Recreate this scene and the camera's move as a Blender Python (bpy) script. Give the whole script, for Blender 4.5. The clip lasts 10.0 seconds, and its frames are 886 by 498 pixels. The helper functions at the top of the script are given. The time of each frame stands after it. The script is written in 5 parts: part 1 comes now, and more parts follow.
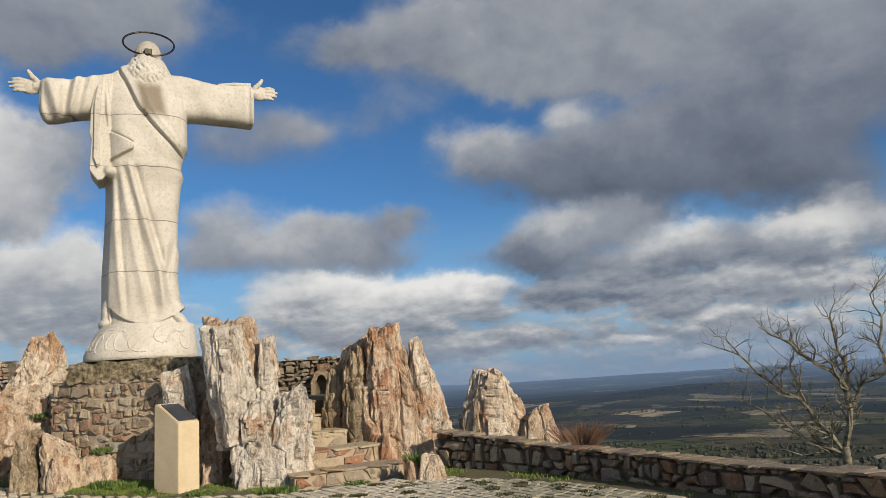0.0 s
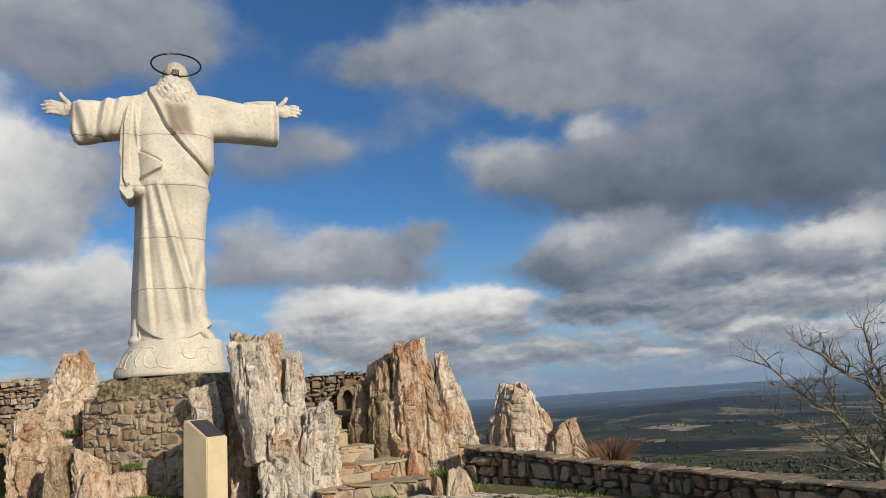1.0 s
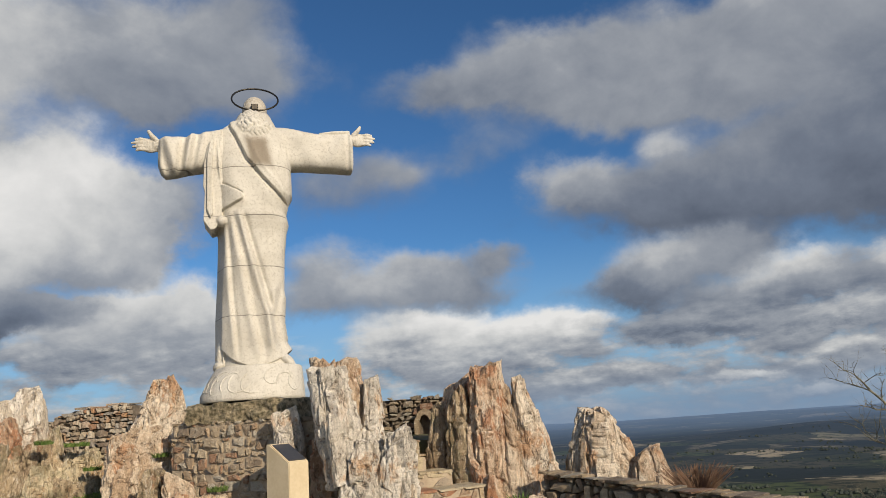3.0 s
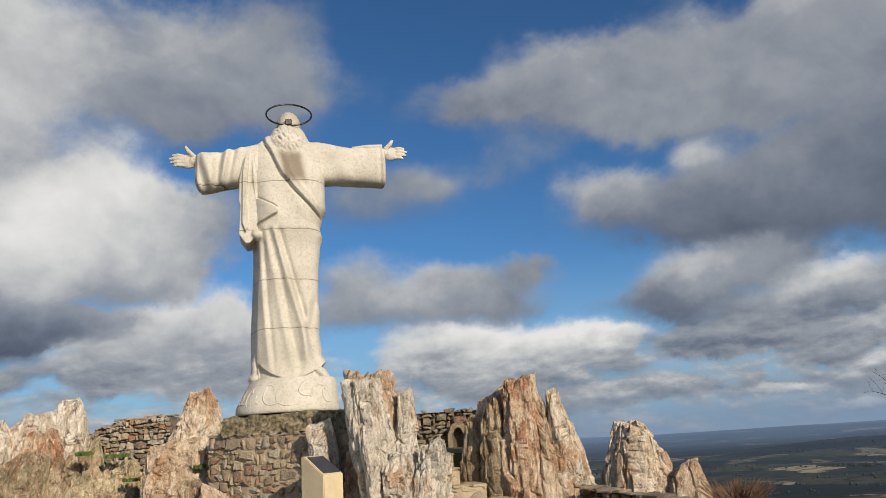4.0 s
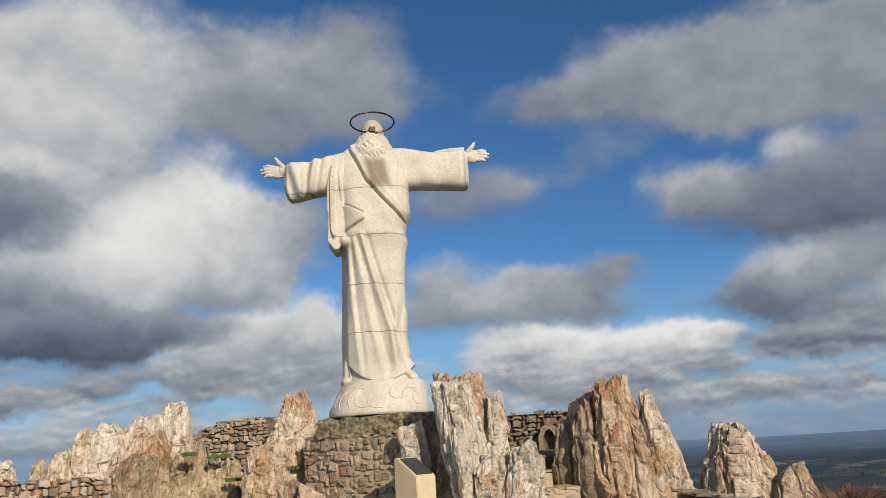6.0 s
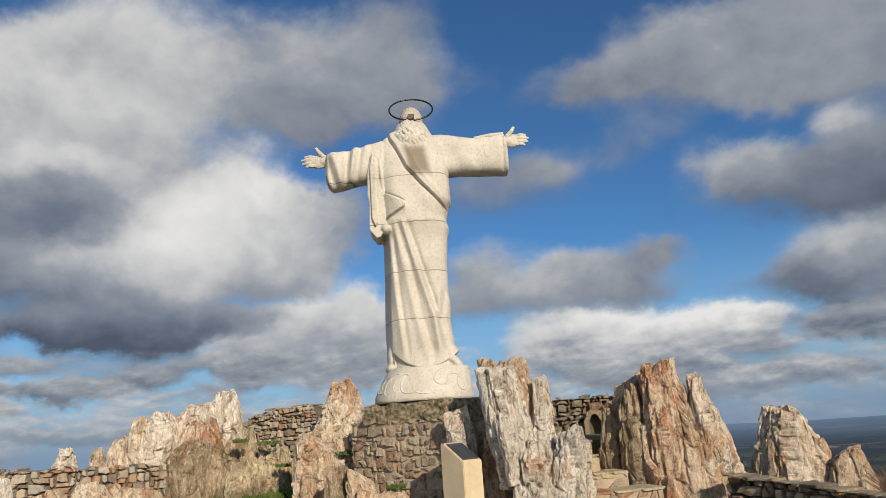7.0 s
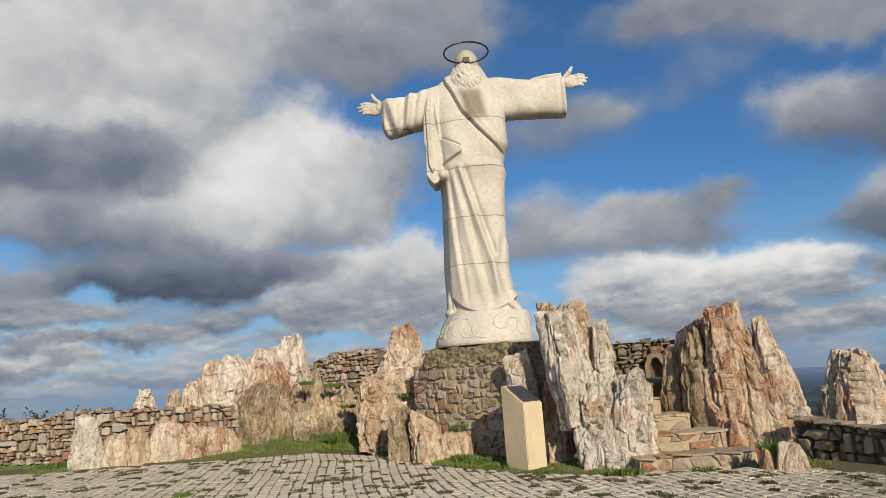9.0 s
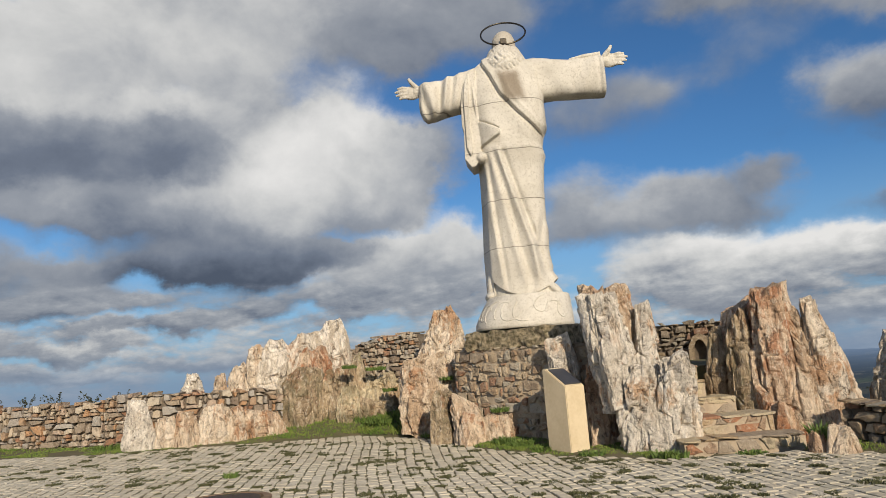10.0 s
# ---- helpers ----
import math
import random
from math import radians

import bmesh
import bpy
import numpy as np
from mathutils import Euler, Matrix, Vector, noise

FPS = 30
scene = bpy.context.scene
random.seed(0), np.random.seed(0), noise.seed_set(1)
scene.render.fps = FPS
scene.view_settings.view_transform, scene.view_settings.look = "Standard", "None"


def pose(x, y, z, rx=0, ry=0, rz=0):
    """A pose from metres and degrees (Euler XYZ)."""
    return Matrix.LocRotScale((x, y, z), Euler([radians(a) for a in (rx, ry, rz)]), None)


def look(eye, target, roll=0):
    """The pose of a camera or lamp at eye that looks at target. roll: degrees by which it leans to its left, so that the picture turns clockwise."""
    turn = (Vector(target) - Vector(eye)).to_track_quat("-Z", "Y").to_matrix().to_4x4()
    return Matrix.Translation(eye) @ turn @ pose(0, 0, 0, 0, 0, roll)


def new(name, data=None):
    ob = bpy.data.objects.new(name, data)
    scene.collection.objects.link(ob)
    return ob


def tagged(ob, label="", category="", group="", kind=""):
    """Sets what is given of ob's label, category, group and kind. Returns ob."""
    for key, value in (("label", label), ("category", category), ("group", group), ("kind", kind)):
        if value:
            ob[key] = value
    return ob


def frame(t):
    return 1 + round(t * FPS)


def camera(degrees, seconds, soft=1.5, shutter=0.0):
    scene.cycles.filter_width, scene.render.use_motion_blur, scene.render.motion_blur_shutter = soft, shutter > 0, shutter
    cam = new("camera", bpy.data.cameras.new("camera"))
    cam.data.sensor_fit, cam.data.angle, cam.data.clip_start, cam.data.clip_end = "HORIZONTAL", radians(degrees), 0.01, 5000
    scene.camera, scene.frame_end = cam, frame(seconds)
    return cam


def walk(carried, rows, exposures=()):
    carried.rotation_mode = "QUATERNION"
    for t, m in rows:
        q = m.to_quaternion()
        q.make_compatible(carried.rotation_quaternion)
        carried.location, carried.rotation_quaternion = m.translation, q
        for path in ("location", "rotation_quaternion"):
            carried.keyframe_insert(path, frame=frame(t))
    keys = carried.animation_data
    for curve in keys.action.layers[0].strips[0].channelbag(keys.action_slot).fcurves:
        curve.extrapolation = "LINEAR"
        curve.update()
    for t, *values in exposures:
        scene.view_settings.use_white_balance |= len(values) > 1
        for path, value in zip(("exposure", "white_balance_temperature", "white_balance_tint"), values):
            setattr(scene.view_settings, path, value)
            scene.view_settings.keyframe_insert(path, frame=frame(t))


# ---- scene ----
cam = camera(63.33, 10.0, soft=0.8)
# seconds, eye, then yaw to the left, pitch up and lean in degrees
ROWS = [
    (0.0, 0.000, 0.000, 1.500, 0.00, 9.94, -3.75),
    (0.5, -0.006, 0.000, 1.502, 0.74, 10.79, -4.12),
    (1.0, -0.013, -0.001, 1.503, 1.85, 11.19, -4.07),
    (1.5, -0.021, -0.001, 1.504, 2.95, 11.62, -4.03),
    (2.0, -0.031, -0.003, 1.506, 4.33, 12.31, -4.01),
    (2.5, -0.041, -0.004, 1.507, 5.91, 12.82, -4.06),
    (3.0, -0.052, -0.006, 1.509, 7.54, 13.44, -4.09),
    (4.5, -0.076, -0.011, 1.513, 11.22, 14.91, -3.91),
    (5.0, -0.085, -0.013, 1.513, 12.64, 15.09, -4.10),
    (5.5, -0.099, -0.017, 1.514, 14.72, 15.29, -3.75),
    (7.0, -0.135, -0.027, 1.512, 20.26, 14.31, -4.07),
    (7.5, -0.142, -0.029, 1.510, 21.34, 13.32, -4.00),
    (8.0, -0.150, -0.032, 1.508, 22.68, 12.36, -3.98),
    (8.5, -0.158, -0.034, 1.505, 23.79, 10.90, -3.94),
    (9.0, -0.166, -0.038, 1.504, 25.14, 10.32, -3.89),
    (9.5, -0.176, -0.042, 1.503, 26.75, 9.88, -3.83),
    (10.0, -0.186, -0.047, 1.501, 28.32, 9.26, -4.11),
]
walk(cam, [(t, pose(x, y, z, 90 + pitch, 0, yaw) @ pose(0, 0, 0, 0, 0, lean)) for t, x, y, z, yaw, pitch, lean in ROWS])

# ---- light ----
SUN_AZIMUTH, SUN_HEIGHT = 135.0, 23.5     # clockwise from +y
_az, _el = radians(SUN_AZIMUTH), radians(SUN_HEIGHT)
SUN_FROM = Vector((math.sin(_az) * math.cos(_el), math.cos(_az) * math.cos(_el), math.sin(_el)))
sun_data = bpy.data.lights.new("sun", "SUN")
sun_data.energy, sun_data.angle, sun_data.color = 4.6, radians(0.6), (1.0, 0.85, 0.66)
sun = new("sun", sun_data)
sun.matrix_world = look(SUN_FROM * 50, (0, 0, 0))


class Nodes:
    """Short calls for building a node tree."""

    def __init__(self, tree):
        self.tree = tree
        self.tree.nodes.clear()

    def add(self, kind, **inputs):
        node = self.tree.nodes.new(kind)
        for key, value in inputs.items():
            self.put(node, key.replace("_", " "), value)
        return node

    def put(self, node, key, value):
        socket = node.inputs[int(key)] if key.isdigit() else node.inputs[key]
        if isinstance(value, bpy.types.NodeSocket):
            self.tree.links.new(value, socket)
        else:
            socket.default_value = value

    def math(self, op, a, b=0.0, c=0.0, clamp=False):
        node = self.tree.nodes.new("ShaderNodeMath")
        node.operation, node.use_clamp = op, clamp
        for n, value in enumerate((a, b, c)):
            self.put(node, str(n), value)
        return node.outputs[0]

    def vec(self, op, a, b=(0, 0, 0), out=0):
        node = self.tree.nodes.new("ShaderNodeVectorMath")
        node.operation = op
        self.put(node, "0", a)
        self.put(node, "1", b)
        return node.outputs[out]

    def noise(self, at, scale, detail=4.0, rough=0.55, warp=0.0, out=0):
        node = self.tree.nodes.new("ShaderNodeTexNoise")
        self.put(node, "Vector", at)
        for key, value in (("Scale", scale), ("Detail", detail), ("Roughness", rough), ("Distortion", warp)):
            self.put(node, key, value)
        return node.outputs[out]

    def span(self, value, a, b, lo=0.0, hi=1.0, kind="SMOOTHSTEP"):
        node = self.tree.nodes.new("ShaderNodeMapRange")
        node.interpolation_type = kind
        for n, v in enumerate((value, a, b, lo, hi)):
            self.put(node, str(n), v)
        return node.outputs[0]

    def mix(self, factor, a, b, blend="MIX"):
        node = self.tree.nodes.new("ShaderNodeMix")
        node.data_type, node.blend_type = "RGBA", blend
        self.put(node, "0", factor)
        self.put(node, "6", (*a, 1) if isinstance(a, tuple) else a)
        self.put(node, "7", (*b, 1) if isinstance(b, tuple) else b)
        return node.outputs[2]

    def ramp(self, value, *stops):
        node = self.tree.nodes.new("ShaderNodeValToRGB")
        self.put(node, "0", value)
        spots = node.color_ramp.elements
        while len(spots) < len(stops):
            spots.new(0.5)
        for spot, (at, colour) in zip(spots, stops):
            spot.position, spot.color = at, (*colour, 1)
        return node.outputs[0]


# ---- sky: blue between broken winter cumulus ----
def build_sky():
    world = bpy.data.worlds.new("sky")
    world.use_nodes = True
    scene.world = world
    n = Nodes(world.node_tree)
    way = n.add("ShaderNodeTexCoord").outputs["Generated"]
    dome = n.add("ShaderNodeTexSky")
    dome.sky_type, dome.sun_disc, dome.sun_elevation, dome.sun_rotation = "NISHITA", False, _el, _az
    dome.altitude, dome.air_density, dome.dust_density, dome.ozone_density = 900.0, 1.0, 0.5, 2.0
    blue = dome.outputs[0]
    parts = n.add("ShaderNodeSeparateXYZ", Vector=way)
    x, y, z = parts.outputs
    left = n.math("MULTIPLY", n.math("ARCTAN2", n.math("MULTIPLY", x, -1), y), 57.2958)
    up = n.math("MULTIPLY", n.math("ARCSINE", z), 57.2958)
    spot = n.add("ShaderNodeCombineXYZ", X=left, Y=up, Z=0.0).outputs[0]
    # the cloud deck as seen on a level sheet overhead: finer towards the horizon
    high = n.math("ADD", n.math("MAXIMUM", z, 0.0), 0.10)
    sheet = n.add("ShaderNodeCombineXYZ", X=n.math("DIVIDE", x, high), Y=n.math("DIVIDE", y, high), Z=0.0).outputs[0]
    flat = n.vec("MULTIPLY", way, (1, 1, 1.25))
    sunny = (0.03, -0.02, 0.03)
    fine = n.math("SUBTRACT", n.noise(flat, 8.0, 10.0, 0.56, 0.25), 0.5)
    puff = n.math("SUBTRACT", n.noise(n.vec("ADD", flat, sunny), 8.0, 10.0, 0.56, 0.25), 0.5)
    wide = n.math("SUBTRACT", n.noise(flat, 3.2, 5.0, 0.5), 0.5)
    drift = n.vec("SUBTRACT", n.noise(flat, 9.0, 8.0, 0.58, out=1), (0.5, 0.5, 0.5))
    spot = n.vec("ADD", spot, n.vec("MULTIPLY", drift, (8.0, 5.5, 0.0)))
    # a haze of loose cloud everywhere, densest low down
    layer = n.noise(sheet, 0.9, 8.0, 0.6)
    low = n.span(up, 2.0, 9.0, 1.0, 0.0)
    cover = n.math("MULTIPLY_ADD", n.math("SUBTRACT", layer, 0.5), 0.7, n.math("MULTIPLY_ADD", low, 0.55, -0.22))
    outside = n.math("MULTIPLY", n.span(n.math("ABSOLUTE", n.math("SUBTRACT", left, 14.0)), 54.0, 75.0), 0.6)
    cover = n.math("ADD", cover, outside)
    # long flat banks near the horizon
    banks = n.noise(n.add("ShaderNodeCombineXYZ", X=n.math("MULTIPLY", left, 0.17), Y=n.math("MULTIPLY", up, 0.45), Z=3.0).outputs[0], 1.6, 9.0, 0.6)
    heap = n.noise(n.add("ShaderNodeCombineXYZ", X=n.math("MULTIPLY_ADD", left, 0.17, -0.05), Y=n.math("MULTIPLY_ADD", up, 0.45, 0.18), Z=3.0).outputs[0], 1.6, 9.0, 0.6)
    near = n.span(up, 4.0, 10.0, 1.0, 0.0)
    cover = n.math("ADD", cover, n.math("MULTIPLY", near, n.math("MULTIPLY_ADD", banks, 2.4, -1.05)))
    weight = n.math("MULTIPLY", n.span(cover, -0.1, 0.3), n.math("MULTIPLY_ADD", near, 0.35, 0.3))
    tone = n.math("MULTIPLY", weight, 0.62)
    cover = n.math("MAXIMUM", cover, -0.12)
    for az, el, rx, ry, dense, light, rise in CLOUDS:
        s = n.vec("MULTIPLY", n.vec("SUBTRACT", spot, (az, el, 0)), (1 / rx, 1 / ry, 0))
        w = n.math("MULTIPLY", n.span(n.vec("LENGTH", s, out=1), 1.75, 0.15), dense)
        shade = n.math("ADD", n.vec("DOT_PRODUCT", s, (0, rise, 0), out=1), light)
        cover = n.math("ADD", cover, w)
        weight = n.math("ADD", weight, w)
        tone = n.math("MULTIPLY_ADD", w, shade, tone)
    tone = n.math("DIVIDE", tone, n.math("MAXIMUM", weight, 0.05))
    tone = n.math("ADD", tone, n.math("MULTIPLY", n.math("SUBTRACT", fine, puff), 0.42))
    tone = n.math("ADD", tone, n.math("MULTIPLY", n.math("MULTIPLY", n.math("SUBTRACT", banks, heap), near), 0.7))
    small = n.math("SUBTRACT", n.noise(flat, 24.0, 7.0, 0.58), n.noise(n.vec("ADD", flat, (0.008, -0.006, 0.016)), 24.0, 7.0, 0.58))
    tone = n.math("ADD", tone, n.math("MULTIPLY", small, 0.08))
    tone = n.math("ADD", tone, n.math("MULTIPLY", wide, 0.3))
    body = n.math("ADD", cover, n.math("MULTIPLY", fine, 0.95))
    alpha = n.span(body, -0.05, 0.86)
    # grey bellies, sunlit heads
    cloud = n.ramp(tone, (0.0, (0.075, 0.09, 0.125)), (0.3, (0.165, 0.19, 0.24)), (0.55, (0.315, 0.335, 0.37)), (0.8, (0.60, 0.60, 0.59)), (1.0, (0.80, 0.785, 0.76)))
    clear = n.mix(1.0, blue, SKY_GAIN, "MULTIPLY")
    clear = n.mix(n.span(up, 1.0, 15.0, 0.8, 0.0), clear, (0.26, 0.42, 0.60))
    whole = n.mix(n.math("MULTIPLY", alpha, 0.97), clear, cloud)
    # far air over the horizon
    whole = n.mix(n.span(up, -0.5, 3.2, 0.8, 0.0), whole, (0.19, 0.27, 0.39))
    back = n.add("ShaderNodeBackground", Color=whole, Strength=1.0)
    out = n.add("ShaderNodeOutputWorld")
    n.tree.links.new(back.outputs[0], out.inputs[0])


SKY_GAIN = (0.041, 0.071, 0.096)
# bearing to the left, height, half width, half height (degrees), density, brightness, brighter towards the top
CLOUDS = [
    (28.0, 26.2, 7.8, 2.7, 0.75, 0.50, 0.10),
    (19.9, 27.9, 3.8, 1.7, 0.35, 0.45, 0.10),
    (30.6, 23.2, 3.1, 1.4, 0.35, 0.42, 0.10),
    (33.4, 15.7, 3.8, 3.3, 0.90, 0.66, 0.15),
    (15.2, 19.2, 5.5, 2.6, 0.62, 0.42, 0.10),
    (11.6, 20.4, 2.6, 1.7, 0.35, 0.45, 0.10),
    (7.7, 25.9, 5.0, 1.8, 0.60, 0.42, 0.15),
    (-0.0, 26.2, 7.4, 3.0, 0.90, 0.46, 0.15),
    (-11.5, 26.0, 10.6, 3.3, 1.10, 0.53, 0.05),
    (-22.5, 24.4, 9.1, 3.4, 1.20, 0.52, 0.05),
    (-31.1, 21.5, 6.8, 3.9, 1.10, 0.37, 0.10),
    (-25.7, 18.5, 9.6, 2.7, 1.10, 0.34, 0.15),
    (-12.0, 22.5, 7.9, 1.8, 0.80, 0.48, 0.10),
    (3.7, 21.1, 4.1, 1.8, 0.50, 0.42, 0.10),
]
CLOUDS += [
    (-3.2, 18.1, 3.2, 1.9, 0.70, 0.58, 0.10),
    (-11.2, 19.7, 2.4, 0.9, 0.55, 0.72, 0.10),
    (-8.6, 16.0, 6.6, 2.6, 1.00, 0.30, 0.20),
    (-18.2, 15.0, 7.7, 3.1, 1.15, 0.27, 0.20),
    (-27.0, 14.3, 6.1, 3.1, 1.10, 0.26, 0.20),
    (-30.9, 11.0, 2.9, 1.5, 0.50, 0.34, 0.20),
    (-9.9, 10.3, 4.7, 2.1, 1.05, 0.52, 0.30),
    (-5.2, 8.9, 3.3, 1.4, 0.90, 0.26, 0.20),
    (-14.4, 11.2, 2.5, 1.5, 0.60, 0.50, 0.20),
    (-17.9, 8.6, 3.0, 1.7, 1.00, 0.68, 0.30),
    (-14.3, 7.0, 4.9, 1.3, 0.90, 0.30, 0.20),
    (-21.9, 8.3, 3.0, 1.6, 0.80, 0.36, 0.20),
    (-26.1, 8.0, 2.5, 1.8, 0.90, 0.52, 0.25),
    (-29.2, 9.5, 3.2, 1.4, 1.10, 0.86, 0.25),
]
CLOUDS += [
    (-27.5, 7.4, 4.5, 1.2, 0.90, 0.34, 0.20),
    (-33.1, 7.9, 1.8, 1.8, 0.90, 0.60, 0.20),
    (12.8, 10.1, 7.2, 2.3, 0.80, 0.55, 0.20),
    (6.5, 10.8, 4.4, 2.0, 0.80, 0.52, 0.20),
    (2.8, 12.0, 1.8, 1.0, 0.50, 0.40, 0.10),
    (17.1, 12.4, 3.3, 1.7, 0.60, 0.50, 0.20),
    (12.0, 5.9, 3.4, 1.7, 0.95, 0.70, 0.35),
    (6.7, 6.1, 3.2, 1.8, 1.05, 0.86, 0.35),
    (1.3, 6.0, 3.1, 1.7, 1.10, 0.92, 0.35),
    (-2.5, 5.8, 2.0, 1.5, 1.00, 0.80, 0.35),
]
CLOUDS += [
    (4.2, 3.5, 8.6, 0.9, 0.70, 0.35, 0.20),
    (-8.1, 6.0, 3.0, 1.1, 0.85, 0.30, 0.20),
    (-12.1, 5.9, 3.8, 1.0, 0.70, 0.42, 0.30),
    (-17.1, 5.0, 4.0, 1.1, 0.80, 0.44, 0.30),
    (-23.1, 5.0, 4.0, 1.2, 0.85, 0.46, 0.30),
    (-28.6, 5.0, 3.0, 1.1, 0.85, 0.48, 0.30),
    (-19.6, 2.6, 4.2, 0.8, 0.70, 0.40, 0.30),
    (-25.4, 2.5, 3.2, 0.8, 0.70, 0.50, 0.30),
    (-13.8, 1.6, 2.8, 0.4, 0.90, 1.00, 0.30),
    (-19.4, 0.6, 1.4, 0.4, 0.90, 1.00, 0.30),
    (-9.1, 2.2, 5.0, 0.8, 0.60, 0.38, 0.30),
    (-2.9, 2.2, 4.7, 0.7, 0.60, 0.40, 0.30),
    (-28.7, 0.7, 3.6, 0.7, 0.60, 0.42, 0.30),
    (32.9, 8.9, 5.1, 1.5, 0.95, 0.62, 0.30),
]
CLOUDS += [
    (35.9, 6.5, 4.4, 1.6, 0.90, 0.56, 0.30),
    (28.8, 10.0, 3.7, 1.9, 0.90, 0.66, 0.30),
    (28.3, 6.2, 5.2, 1.8, 0.80, 0.48, 0.20),
    (19.1, 9.5, 3.9, 1.5, 0.50, 0.42, 0.20),
    (43.7, 5.5, 3.5, 0.6, 0.50, 0.40, 0.20),
    (39.1, 3.6, 4.5, 0.5, 0.40, 0.46, 0.20),
    (41.7, 16.0, 5.7, 3.5, 1.20, 0.86, 0.12),
    (35.6, 18.5, 4.3, 3.0, 1.15, 0.90, 0.10),
    (31.3, 15.6, 3.7, 2.5, 1.00, 0.62, 0.15),
    (43.8, 20.6, 3.1, 2.3, 0.90, 0.60, 0.10),
    (28.3, 17.8, 3.8, 2.5, 0.75, 0.44, 0.10),
    (34.2, 13.1, 4.3, 1.4, 0.90, 0.60, 0.20),
    (40.9, 10.3, 5.6, 1.7, 1.15, 0.25, 0.35),
    (44.3, 8.5, 3.9, 1.7, 1.10, 0.18, 0.20),
]
CLOUDS += [
    (36.8, 9.3, 2.6, 1.0, 0.70, 0.26, 0.20),
    (44.5, 28.5, 6.1, 5.0, 1.10, 0.76, 0.05),
    (33.4, 28.9, 5.6, 3.3, 0.85, 0.48, 0.10),
    (26.5, 29.0, 6.0, 3.0, 0.80, 0.46, 0.10),
    (22.5, 32.0, 3.8, 2.0, 0.50, 0.42, 0.10),
    (31.9, 24.5, 4.7, 1.6, 0.65, 0.46, 0.10),
]
CLOUDS += [
    (54.5, 17.0, 7.0, 2.1, 1.10, 0.26, 0.20),
    (48.2, 16.9, 3.6, 2.0, 1.00, 0.26, 0.20),
    (59.9, 16.2, 3.7, 2.6, 1.00, 0.26, 0.10),
    (51.4, 20.0, 6.6, 1.2, 0.90, 0.72, 0.30),
    (57.2, 23.8, 8.6, 4.0, 1.20, 0.80, 0.05),
    (48.0, 25.9, 7.9, 3.4, 1.10, 0.76, 0.05),
    (58.1, 12.9, 3.1, 1.5, 0.90, 0.62, 0.20),
    (51.0, 12.2, 7.6, 1.8, 1.10, 0.44, 0.30),
    (44.0, 13.1, 5.0, 2.5, 1.10, 0.70, 0.15),
    (38.1, 16.5, 5.3, 3.0, 1.10, 0.95, 0.10),
    (32.7, 15.0, 3.6, 2.6, 0.90, 0.62, 0.10),
    (47.9, 9.1, 8.6, 1.2, 1.10, 0.24, 0.35),
    (39.3, 9.6, 3.8, 1.1, 0.90, 0.24, 0.30),
    (56.6, 8.1, 3.8, 1.4, 0.90, 0.48, 0.20),
]
CLOUDS += [
    (58.3, 5.6, 3.0, 0.6, 0.70, 0.30, 0.20),
    (55.9, 6.5, 6.9, 0.8, 0.60, 0.44, 0.20),
    (48.3, 6.1, 6.2, 0.6, 0.35, 0.50, 0.20),
    (51.4, 4.4, 7.4, 0.6, 0.80, 0.34, 0.30),
    (44.2, 4.9, 3.2, 0.5, 0.50, 0.40, 0.20),
    (56.2, 3.0, 5.1, 0.5, 0.70, 0.34, 0.30),
    (58.9, 1.4, 2.9, 0.6, 0.70, 0.36, 0.30),
    (53.7, 1.2, 3.2, 0.3, 0.60, 0.72, 0.30),
    (48.3, 1.7, 5.0, 0.5, 0.50, 0.40, 0.30),
    (30.9, 7.7, 3.9, 2.0, 0.95, 0.62, 0.30),
    (27.6, 9.3, 2.6, 1.5, 0.80, 0.66, 0.30),
    (54.1, 14.0, 4.4, 1.9, 0.90, 0.50, 0.20),
    (39.0, 22.3, 4.8, 2.2, 0.40, 0.60, 0.10),
    (35.1, 5.7, 4.7, 0.9, 0.55, 0.62, 0.20),
]
CLOUDS += [
    (64.5, 16.9, 4.2, 4.2, 1.00, 0.35, 0.10),
    (64.8, 23.6, 4.3, 3.0, 1.00, 0.75, 0.05),
    (64.2, 8.5, 4.1, 2.1, 0.90, 0.40, 0.20),
    (63.4, 3.7, 3.5, 0.9, 0.70, 0.40, 0.20),
]
build_sky()


# ---- materials ----
def material(name, build, rough=0.85, bump=0.5, metal=0.0, reach=0.02):
    """build(n, at) gives a colour, a height for the relief, and a roughness or None."""
    mat = bpy.data.materials.new(name)
    mat.use_nodes = True
    n = Nodes(mat.node_tree)
    at = n.add("ShaderNodeTexCoord").outputs["Object"]
    colour, height, gloss = build(n, at)
    skin = n.add("ShaderNodeBsdfPrincipled", Roughness=rough if gloss is None else gloss, Metallic=metal)
    n.put(skin, "Base Color", (*colour, 1) if isinstance(colour, tuple) else colour)
    if height is not None:
        relief = n.add("ShaderNodeBump", Strength=bump, Distance=reach, Height=height)
        n.put(skin, "Normal", relief.outputs[0])
    out = n.add("ShaderNodeOutputMaterial")
    n.tree.links.new(skin.outputs[0], out.inputs[0])
    return mat


def world_at(n):
    return n.add("ShaderNodeNewGeometry").outputs["Position"]


